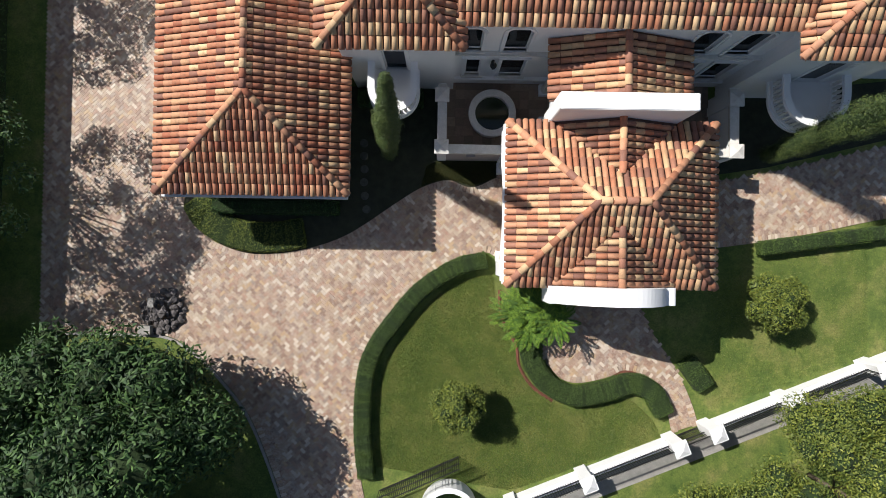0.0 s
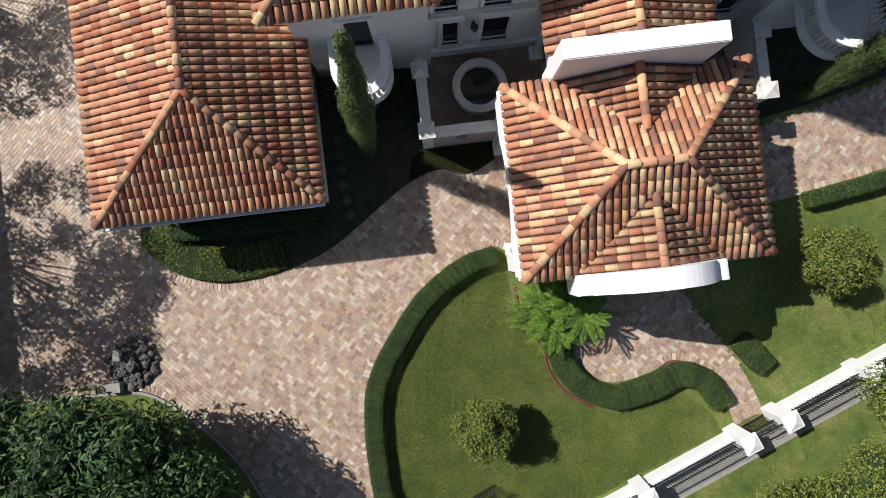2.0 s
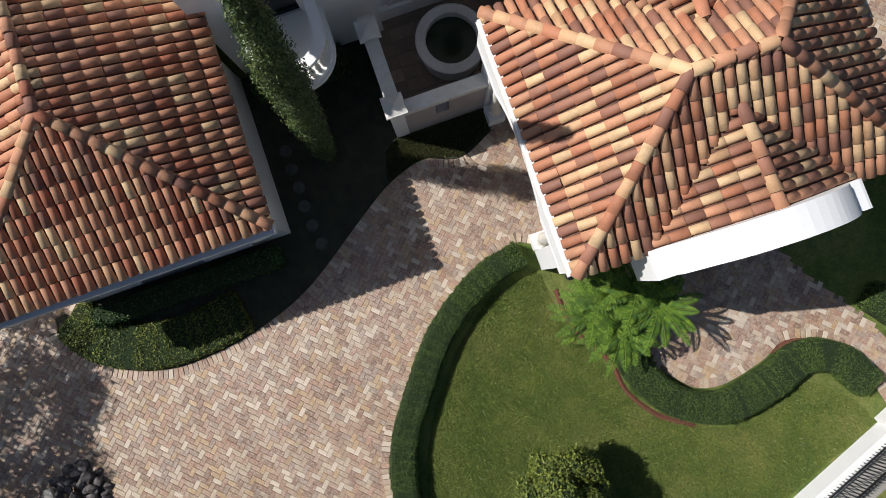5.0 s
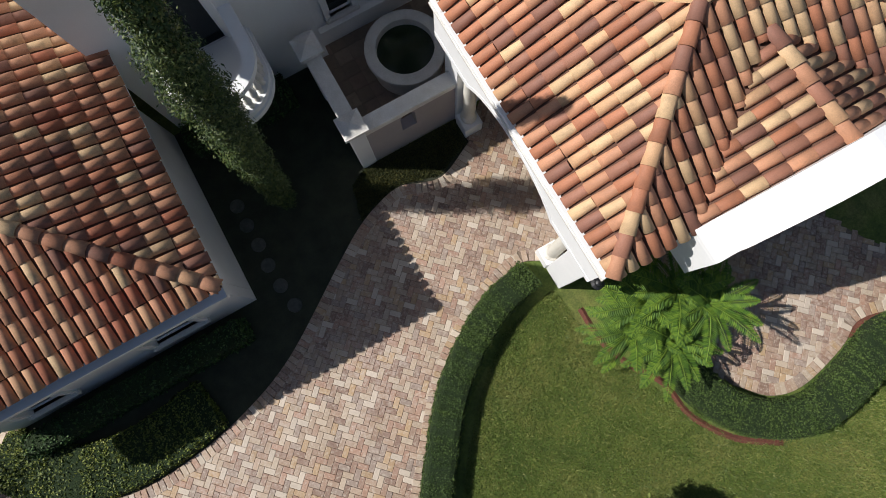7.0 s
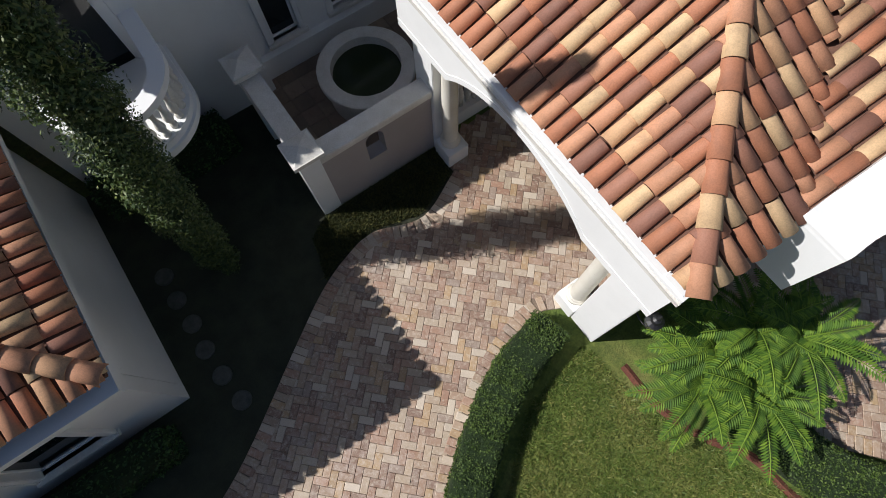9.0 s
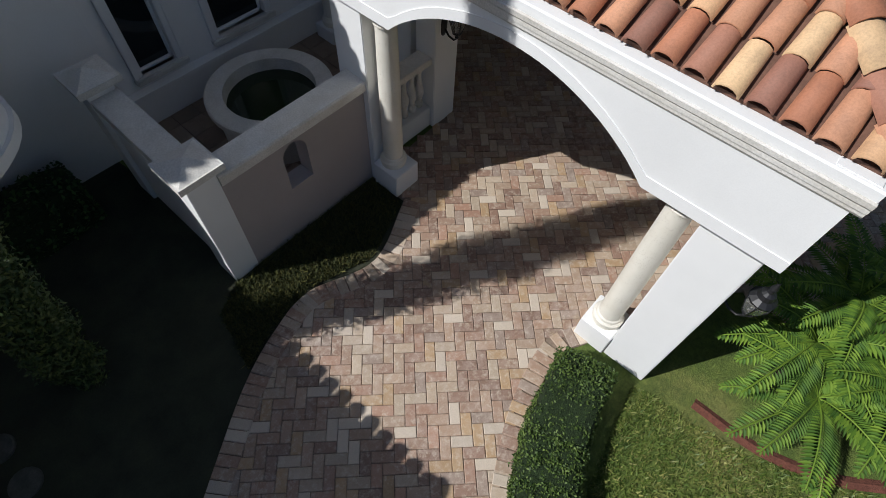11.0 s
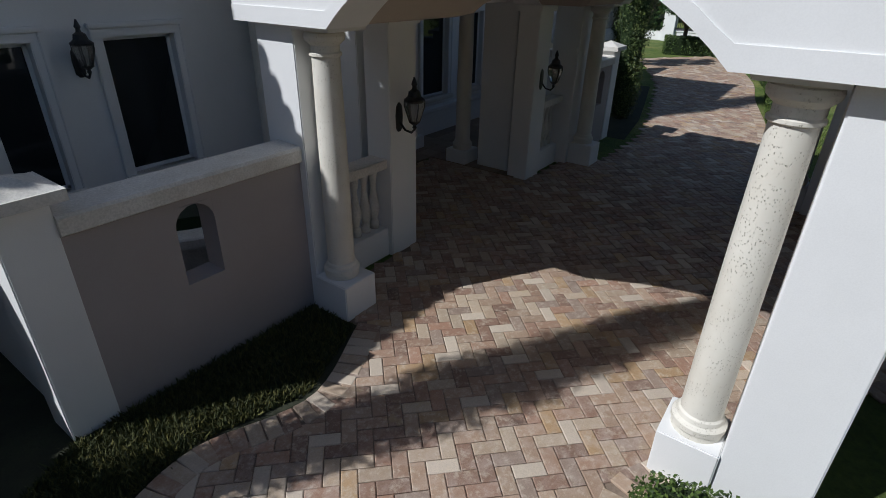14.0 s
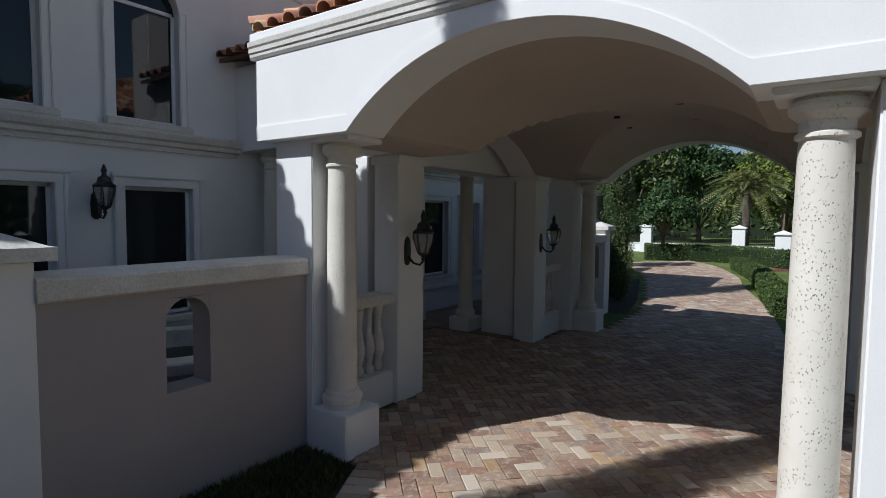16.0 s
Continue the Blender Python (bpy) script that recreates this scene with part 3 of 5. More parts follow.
def balcony(xc, yw, r, front, z):
    """A bow-fronted balcony with a turned balustrade, against a wall at yw."""
    b = thing("balcony", "white bow-fronted balcony with turned balusters on the house wall", "balcony", "balconies")
    yc = front + r
    def outline(rr):
        arc = [(xc + rr * math.cos(math.pi + math.pi * i / 18), yc + rr * math.sin(math.pi + math.pi * i / 18)) for i in range(19)]
        return [(xc - rr, yw)] + arc + [(xc + rr, yw)]
    bm = bmesh.new()
    prism(bm, outline(r + 0.06), z - 0.2, z - 0.05)
    prism(bm, outline(r - 0.08), z - 0.34, z - 0.2)
    prism(bm, outline(r), z - 0.05, z)
    part("floor_slab", bm, stucco, b)
    for nm, dz0, dz1, w in (("bottom_rail", 0.0, 0.1, 0.12), ("handrail", 0.82, 0.97, 0.15)):
        bm = bmesh.new()
        o, i = outline(r), outline(r - 2 * w)
        n = len(o)
        for k in range(n - 1):
            ring = [bm.verts.new((*p, zz)) for zz in (z + dz0, z + dz1) for p in (o[k], o[k + 1], i[k + 1], i[k])]
            for f in ((0, 1, 2, 3), (7, 6, 5, 4), (0, 4, 5, 1), (1, 5, 6, 2), (2, 6, 7, 3), (3, 7, 4, 0)):
                bm.faces.new([ring[q] for q in f])
        bmesh.ops.remove_doubles(bm, verts=bm.verts, dist=0.001)
        part(nm, bm, stucco, b)
    line = outline(r - 0.13)
    dist, nxt = 0.0, 0.15
    for p, q in zip(line, line[1:]):
        L = math.dist(p, q)
        while nxt < dist + L:
            t = (nxt - dist) / L
            baluster(b, p[0] + (q[0] - p[0]) * t, p[1] + (q[1] - p[1]) * t, z + 0.1, 0.72)
            nxt += 0.21
        dist += L


balcony(-2.13, TY, 1.06, 7.8, 2.7)
balcony(16.05, EY, 1.45, 7.5, 2.5)

# ---- porte-cochere ----
porte = thing("porte_cochere", "white arched porte-cochere with columns and clay tile roof", "porch")
PX0, PX1, PY0, PY1 = 2.72, 11.02, 0.83, 6.93
BX0, BX1, BY0, BY1 = 2.56, 11.1, 0.71, 7.05
SP, CROWN, TOP = 3.48, 4.2, 4.57
AY0, AY1, AX0, AX1 = 2.14, 5.62, 5.0, 8.74
YM, XM = (AY0 + AY1) / 2, (AX0 + AX1) / 2


def arch_z(d, half):
    """Height of the flattened arch at d from its middle."""
    if abs(d) >= half:
        return SP
    R = (half * half + (CROWN - SP) ** 2) / (2 * (CROWN - SP))
    return CROWN - R + math.sqrt(R * R - d * d)


def arch_wall(axis, t0, t1, a0, a1, mid, half):
    """The wall over an arch: soffit follows the curve, with a small bead along its outer edge."""
    bm = bmesh.new()
    n = 28
    cut = [a0] + [mid + half * (2 * i / n - 1) for i in range(n + 1)] + [a1]
    mk = (lambda a, t, z: (t, a, z)) if axis == "y" else (lambda a, t, z: (a, t, z))
    cols = [[bm.verts.new(mk(a, t, z)) for t, z in ((t0, arch_z(a - mid, half)), (t1, arch_z(a - mid, half)), (t1, TOP), (t0, TOP))] for a in cut]
    for p, q in zip(cols, cols[1:]):
        for k in range(4):
            bm.faces.new((p[k], q[k], q[(k + 1) % 4], p[(k + 1) % 4]))
    bm.faces.new(cols[0])
    bm.faces.new(cols[-1][::-1])
    part("arch_wall", bm, stucco, porte)
    bm = bmesh.new()
    out = -0.012 if t0 < t1 else 0.012
    rim = []
    for a in cut:
        z = arch_z(a - mid, half)
        zz = z + (0.16 if abs(a - mid) >= half - 0.01 else 0.13)
        rim.append([bm.verts.new(mk(a, t, q)) for t, q in ((t0 + out, z + 0.002), (t0 + out, zz), (t0 - out, zz), (t0 - out, z + 0.002))])
    for p, q in zip(rim, rim[1:]):
        for k in range(4):
            bm.faces.new((p[k], q[k], q[(k + 1) % 4], p[(k + 1) % 4]))
    part("arch_band", bm, stucco, porte)


arch_wall("y", BX0, BX0 + 0.55, BY0, BY1, YM, (AY1 - AY0) / 2)
arch_wall("y", BX1, BX1 - 0.55, BY0, BY1, YM, (AY1 - AY0) / 2)
arch_wall("x", BY0, BY0 + 0.55, BX0 + 0.55, BX1 - 0.55, XM, (AX1 - AX0) / 2)
arch_wall("x", BY1, BY1 - 0.55, BX0 + 0.55, BX1 - 0.55, XM, (AX1 - AX0) / 2)
# groined vault
N = 48
V, F = [], []
for i in range(N + 1):
    for j in range(N + 1):
        x = BX0 + 0.02 + (BX1 - BX0 - 0.04) * i / N
        y = BY0 + 0.02 + (BY1 - BY0 - 0.04) * j / N
        V.append((x, y, max(arch_z(y - YM, (AY1 - AY0) / 2), arch_z(x - XM, (AX1 - AX0) / 2)) + 0.006))
for i in range(N):
    for j in range(N):
        k = i * (N + 1) + j
        F.append((k, k + 1, k + N + 2, k + N + 1))
# Beige vault plaster, with some of the porch's shade put into the colour.
shaded_vault = surface("warm vault plaster darkened for shade", (0.46, 0.395, 0.33), (0.52, 0.45, 0.385), 0.6, 0.85, 80, 0.1, 0.003)
tagged(finish("ceiling", V, F, shaded_vault, None, smooth=False), "groined plaster vault under the porch roof", "ceiling", kind="structure")
for x, y in ((6.3, 3.3), (6.9, 4.3), (7.6, 3.3), (7.9, 4.4)):
    bm = bmesh.new()
    lathe(bm, [(0.05, 0), (0.05, 0.03)], (x, y, CROWN - 0.06), 12)
    tagged(part("downlight", bm, metal_black), "small recessed ceiling downlight, unlit", "light", "vault downlights")
for sx in (0, 1):
    mx = (lambda v: v) if not sx else (lambda v: PX0 + PX1 - v)
    for sy in (0, 1):
        my = (lambda v: v) if not sy else (lambda v: PY0 + PY1 - v)
        def bx(name, x0, x1, y0, y1, z0, z1, m=stucco, label=""):
            a, b = sorted((mx(x0), mx(x1)))
            c, d = sorted((my(y0), my(y1)))
            return box(name, (a, b, c, d, z0, z1), m, porte, label)
        inner = 1.49 if not sy else 1.45
        bx("pier", PX0, PX0 + 0.62, PY0, inner, 0, SP)
        bx("plinth", PX0 - 0.04, PX0 + 0.5, inner + 0.002, 2.0, 0, 0.5)
        column(porte, mx(PX0 + 0.23), my(1.735 if not sy else 1.675), 0.5, SP)
        bx("abacus", PX0 - 0.04, PX0 + 0.5, inner + 0.01, 2.03, SP - 0.05, SP + 0.01)
        bx("pier", 4.4, 4.99, PY0 + 0.0, 1.28, 0, SP + 0.3)
        bx("pier_band", 4.36, 5.03, PY0 - 0.04, 1.33, 3.36, SP)
        bx("parapet_wall", PX0 + 0.62, 4.4, PY0 + 0.05, 1.2, 0, 0.47)
        bx("handrail", PX0 + 0.62, 4.4, PY0 + 0.06, 1.22, 1.43, 1.57, coping)
        for k in range(5):
            baluster(porte, mx(3.5 + 0.195 * k), my(1.02), 0.47, 0.96)
for axis, t, s, a0, a1 in (("y", BX0, -1, BY0 - 0.08, BY1 + 0.08), ("y", BX1, 1, BY0 - 0.08, BY1 + 0.08), ("x", BY0, -1, BX0, BX1), ("x", BY1, 1, BX0, BX1)):
    lift = 0.004 if axis == "x" else 0.0
    for c0, c1 in ([(a0, a1)] if axis == "y" else [(a0, 4.34), (9.52, a1)]):
        bm = bmesh.new()
        extrude_profile(bm, [(p, q + lift) for p, q in [(t - s * 0.2, 4.39), (t + s * 0.01, 4.39), (t + s * 0.03, 4.42), (t + s * 0.03, 4.46), (t + s * 0.045, 4.465), (t + s * 0.045, 4.51), (t + s * 0.06, 4.53), (t + s * 0.065, 4.58), (t - s * 0.2, 4.58)]], axis, c0, c1)
        part("cornice", bm, coping, porte, "moulded cast stone cornice")
        bm = bmesh.new()
        extrude_profile(bm, [(p, q + 2 * lift) for p, q in [(t - s * 0.3, 4.582), (t + s * 0.03, 4.582), (t + s * 0.035, 4.61), (t + s * 0.035, 4.67), (t + s * 0.02, 4.685), (t - s * 0.3, 4.685)]], axis, c0 + (0.01 if axis == "y" else 0), c1 - (0.01 if axis == "y" else 0))
        part("gutter", bm, stucco, porte)
EZ = 4.74
W, E_, S, Nn = 2.66, 11.06, 0.6, 7.2
RIDGE = 6.12
RA, RB = (6.05, 3.92, RIDGE), (8.0, 3.92, RIDGE)
XR = 7.0
sl = (RIDGE - EZ) / (3.92 - S)
vs, vn = 3.0, 4.95
zs, zn = EZ + (vs - S) * sl, EZ + (Nn - vn) * (RIDGE - EZ) / (Nn - 3.92)
DX0, DX1 = 4.45, 9.5
P1, P2, P3, P4 = (W, S, EZ), (E_, S, EZ), (E_, Nn, EZ), (W, Nn, EZ)
south = [P1, (DX0, S, EZ), (XR, vs, zs), (DX1, S, EZ), P2, RB, RA]
north = [P3, (DX1, Nn, EZ), (XR, vn, zn), (DX0, Nn, EZ), P4, RA, RB]
west, east = [P4, P1, RA], [P2, P3, RB]
sw_, se_ = [(DX0, S, EZ), (XR, S, zs), (XR, vs, zs)], [(DX1, S, EZ), (XR, vs, zs), (XR, S, zs)]
nw_, ne_ = [(DX0, Nn, EZ), (XR, vn, zn), (XR, Nn, zn)], [(DX1, Nn, EZ), (XR, Nn, zn), (XR, vn, zn)]
proof = roof_deck("roof", [south, north, west, east, sw_, se_, nw_, ne_], porte, 0.05)
proof["label"] = "hipped clay barrel tiles with two cross gables"
loose = []
near = (2.6, 0.7, 4.5)
tile_slope(west, terracotta, proof, loose, 130, near)
tile_slope(south, terracotta, proof, loose, 60, near)
tile_slope(north, terracotta, proof, loose, 40, near)
tile_slope(east, terracotta, proof, loose, 0)
for poly, al, bud in ((sw_, (0, 1, 0), 40), (se_, (0, 1, 0), 0), (nw_, (0, 1, 0), 30), (ne_, (0, 1, 0), 0)):
    tile_slope(poly, terracotta, proof, loose, bud, near, al)
tile_rest(loose, terracotta, proof)
for p, q in ((P1, RA), (P4, RA), (P2, RB), (P3, RB), (RA, RB), ((XR, S, zs), (XR, vs - 0.05, zs)), ((XR, Nn, zn), (XR, vn + 0.05, zn))):
    cap_line(p, q, terracotta, proof)
# gable parapets: straight behind, waved in front
box("gable_parapet", (4.35, 9.5, 7.2, 7.85, 3.5, 6.7), stucco, porte, "tall white parapet wall", 0.03)
bm = bmesh.new()
crest = [(4.35, 4.75), (4.4, 4.92), (4.75, 4.95), (4.85, 5.2), (5.3, 5.55), (6.0, 6.05), (6.95, 6.25), (7.85, 6.1), (8.45, 5.75), (8.85, 5.35), (8.98, 5.1), (9.36, 5.05), (9.42, 4.8)]
crest = smooth_line(crest, 4)
prof = [(4.35, 3.5)] + crest + [(9.42, 3.5)]
A = [bm.verts.new((x, -0.1, z)) for x, z in prof]
B = [bm.verts.new((x, 0.6, z)) for x, z in prof]
bm.faces.new(A)
bm.faces.new(B[::-1])
for i in range(len(prof)):
    k = (i + 1) % len(prof)
    bm.faces.new((A[i], B[i], B[k], A[k]))
part("gable_parapet", bm, stucco, porte, "white parapet with a waved crest")
# link to the house
box("wall", (4.5, 4.8, 7.86, MY, 3.75, 5.22), stucco, porte)
box("wall", (9.15, 9.45, 7.86, MY, 3.75, 5.22), stucco, porte)
l1 = [(4.2, MY, 5.32), (4.2, 7.86, 5.32), (XR, 7.86, 6.2), (XR, MY, 6.2)]
l2 = [(9.75, 7.86, 5.32), (9.75, MY, 5.32), (XR, MY, 6.2), (XR, 7.86, 6.2)]
link = roof_deck("roof", [l1, l2], porte)
loose = []
tile_slope(l1, terracotta, link, loose, 60, (4, 9, 5))
tile_slope(l2, terracotta, link, loose, 0)
tile_rest(loose, terracotta, link)
cap_line((XR, 7.86, 6.2), (XR, MY, 6.2), terracotta, link)
# Added blockers behind the north piers: they stop a stray sun patch inside.
for x0 in (4.4, 8.95):
    box("pier", (x0, x0 + 0.59, 7.056, 7.84, 0, 3.49), stucco, porte)
for x in (4.95, 9.0):
    for y in (8.3, 9.9):
        column(porte, x, y, 0.35, 3.75)
        box("plinth", (x - 0.27, x + 0.27, y - 0.27, y + 0.27, 0, 0.35), stucco, porte)
lantern(4.6, 6.48, 2.17, 0, -1)
lantern(9.06, 6.48, 2.12, 0, -1)
lantern(2.2, MY - 0.01, 2.77, 0, -1)
lantern(6.6, MY - 0.01, 2.85, 0, -1)
lantern(2.98, PY0 - 0.0, 2.35, 0, -1)

# ---- terrace walls and basin ----
def garden_wall(x0, x1, posts, side):
    t = thing("terrace_wall", "grey rendered terrace wall with pitted stone coping and an arched opening", "wall", "terrace walls")
    nx0, nx1 = (1.14, 1.56) if side < 0 else (12.15, 12.57)
    bm = bmesh.new()
    wall_cells(bm, "x", x0, x1, 0, 1.98, 6.42, 6.72, [(nx0, nx1, 1.05, 1.9)])
    xm, r, n = (nx0 + nx1) / 2, (nx1 - nx0) / 2, 10
    pts = [(xm + r * math.cos(math.pi * i / n), 1.68 + r * math.sin(math.pi * i / n)) for i in range(n + 1)]
    for s in (-1, 1):
        cor = (xm + s * r, 1.9)
        q = pts[: n // 2 + 1] if s > 0 else pts[n // 2:][::-1]
        for p0, p1 in zip(q, q[1:]):
            tri = [bm.verts.new((px, yy, pz)) for yy in (6.422, 6.718) for px, pz in (p0, p1, cor)]
            for ff in ((0, 1, 2), (5, 4, 3), (0, 3, 4, 1), (1, 4, 5, 2), (2, 5, 3, 0)):
                bm.faces.new([tri[k] for k in ff])
    part("wall_panel", bm, grey_stucco, t, "grey-mauve rendered panel")
    bm = bmesh.new()
    extrude_profile(bm, [(6.39, 1.98), (6.36, 2.0), (6.36, 2.14), (6.38, 2.17), (6.76, 2.19), (6.78, 2.14), (6.78, 2.0), (6.75, 1.98)], "x", x0, x1)
    part("coping", bm, coping, t, "pitted stone coping")
    px = posts
    box("wall_panel", (px - 0.13, px + 0.17, 6.83, 9.6, 0, 1.98), stucco, t)
    box("coping", (px - 0.19, px + 0.23, 6.93, 9.5, 1.98, 2.17), coping, t)
    for y, w in ((6.62, 0.215), (8.97, 0.2)):
        box("post", (px - w, px + w, y - 0.22, y + 0.22, 0, 2.3), stucco, t)
        bm = bmesh.new()
        prism(bm, [(px - 0.31, y - 0.32), (px + 0.33, y - 0.32), (px + 0.33, y + 0.32), (px - 0.31, y + 0.32)], 2.3, 2.4)
        r = bmesh.ops.create_cone(bm, cap_ends=True, segments=4, radius1=0.42, radius2=0.02, depth=0.12)
        bmesh.ops.rotate(bm, verts=r["verts"], cent=(0, 0, 0), matrix=Matrix.Rotation(math.pi / 4, 3, "Z"))
        bmesh.ops.translate(bm, verts=r["verts"], vec=(px + 0.01, y, 2.46))
        part("post_cap", bm, coping, t, "low pyramid stone cap")


garden_wall(0.19, PX0, -0.025, -1)
garden_wall(PX1, 13.0, 13.2, 1)
basin = thing("fountain_basin", "round white stone fountain basin with dark green water", "fountain")
bm = bmesh.new()
for i in range(40):
    a, b = 2 * math.pi * i / 40, 2 * math.pi * (i + 1) / 40
    prof = [(1.0, 0.0), (1.0, 0.8), (1.04, 0.86), (1.13, 0.9), (1.13, 1.03), (1.1, 1.05), (0.81, 1.05), (0.8, 0.0)]
    for (r0, z0), (r1, z1) in zip(prof, prof[1:]):
        bm.faces.new([bm.verts.new((2.36 + r * math.cos(t), 8.55 + r * math.sin(t), 0.87 * z + 0.05)) for r, z, t in ((r0, z0, a), (r0, z0, b), (r1, z1, b), (r1, z1, a))])
bmesh.ops.remove_doubles(bm, verts=bm.verts, dist=0.001)
part("rim", bm, coping, basin)
bm = bmesh.new()
bmesh.ops.create_circle(bm, cap_ends=True, segments=40, radius=0.85, matrix=Matrix.Translation((2.36, 8.55, 0.72)))
part("water", bm, water, basin, "dark green still water")

# ---- ground and paving ----
def sheet(name, pts, z, mat, label, category="ground"):
    bm = bmesh.new()
    bm.faces.new([bm.verts.new((x, y, z)) for x, y in pts])
    ob = part(name, bm, mat)
    if ob.data.polygons[0].normal.z < 0:
        ob.data.flip_normals()
    return tagged(ob, label, category, kind="structure")


def on_line(pts, step):
    """Places every step along a line, with the direction there."""
    out, need = [], step / 2
    for p, q in zip(pts, pts[1:]):
        L = math.dist(p, q)
        while need <= L:
            t = need / L
            out.append((p[0] + (q[0] - p[0]) * t, p[1] + (q[1] - p[1]) * t, math.atan2(q[1] - p[1], q[0] - p[0])))
            need += step
        need -= L
    return out


sheet("ground", [(-400, -400), (400, -400), (400, 400), (-400, 400)], 0, lawn, "mown green lawn with paler worn patches")
HEDGE_EDGE = smooth_line([(2.7, 1.72), (2.1, 1.92), (0.8, 1.54), (-0.93, 0.45), (-2.4, -1.22), (-3.5, -2.7), (-3.92, -4.15), (-4.0, -6.8), (-3.75, -9.0), (-3.2, -11.5)])
BED_EDGE = smooth_line([(-12.6, 4.5), (-12.5, 3.6), (-11.2, 2.35), (-9.5, 1.72), (-7.8, 1.75), (-6.1, 2.1), (-4.4, 2.8), (-2.2, 4.3), (-1.2, 4.95), (-0.4, 5.3), (0.4, 5.45), (1.5, 5.12), (2.7, 5.62)])
ISLAND_EDGE = smooth_line([(-19.5, -2.3), (-15.1, -2.3), (-13.2, -2.45), (-11.8, -3.3), (-10.7, -4.35), (-9.3, -6.1), (-8.2, -8.5), (-7.3, -11.0)])
EAST_S = smooth_line([(11.2, 2.0), (15.86, 2.65), (18.4, 3.13), (21.9, 3.9), (26, 4.6), (31, 6.2), (34, 8)])
EAST_N = smooth_line([(11.1, 5.75), (13.5, 5.65), (15.9, 6.05), (18.4, 6.65), (22, 7.55), (26, 9.05), (30, 10.9)])
DRIVE = HEDGE_EDGE[::-1] + [(2.75, 1.2), (11.2, 1.2)] + EAST_S + EAST_N[::-1] + [(11.1, 6.45), (8.7, 6.5), (8.7, 9), (5, 9), (5, 6.5), (2.7, 6.4)] + BED_EDGE[::-1] + [(-11.3, 4.6), (-11.3, 26), (-19.5, 26)] + ISLAND_EDGE
PATH_EDGE = [(5.2, 0.9), (5.1, -2.9)] + smooth_line([(5.3, -3.5), (6.0, -4.2), (6.9, -4.4), (8.29, -4.1), (9.13, -3.75), (10.24, -4.1), (11, -5), (11.45, -6.75)]) + smooth_line([(12.75, -6.3), (12.3, -5), (11.6, -3.6), (10.2, -1.4), (9.3, 0.9)])
road = sheet("pavement", DRIVE, 0.012, joint, "herringbone drive of tumbled rose and cream travertine pavers", "paving")
foot = sheet("pavement", PATH_EDGE, 0.012, joint, "curved herringbone garden path of travertine pavers", "paving")
sheet("planting_bed", BED_EDGE + [(2.7, 6.4), (0.2, 6.4), (-0.2, 10), (-4.5, 10), (-4.5, 4.6), (-11.3, 4.6)], 0.008, soil, "planting soil coloured darker for the shade of the house")
sheet("planting_bed", [(13.4, 5.9), (15.9, 6.3), (18.4, 6.9), (22, 7.8), (22, 10.7), (13.4, 9.7)], 0.008, soil, "planting soil coloured darker for the shade of the house")
C = 0.152


def paver_geometry(L, W_, g=0.007, b=0.009, h=0.03):
    x, y = L / 2 - g / 2, W_ / 2 - g / 2
    v = [(-x, -y, 0.005), (x, -y, 0.005), (x, y, 0.005), (-x, y, 0.005), (-x, -y, h - 0.006), (x, -y, h - 0.006), (x, y, h - 0.006), (-x, y, h - 0.006),
         (-x + b, -y + b, h), (x - b, -y + b, h), (x - b, y - b, h), (-x + b, y - b, h)]
    f = [(8, 9, 10, 11)] + [(i, (i + 1) % 4, 4 + (i + 1) % 4, 4 + i) for i in range(4)] + [(4 + i, 4 + (i + 1) % 4, 8 + (i + 1) % 4, 8 + i) for i in range(4)]
    return v, f


PV, PF = paver_geometry(2 * C, C)
PAVER_ME = bpy.data.meshes.new("paver")
PAVER_ME.from_pydata(PV, [], PF)
PAVER_ME.materials.append(paver)


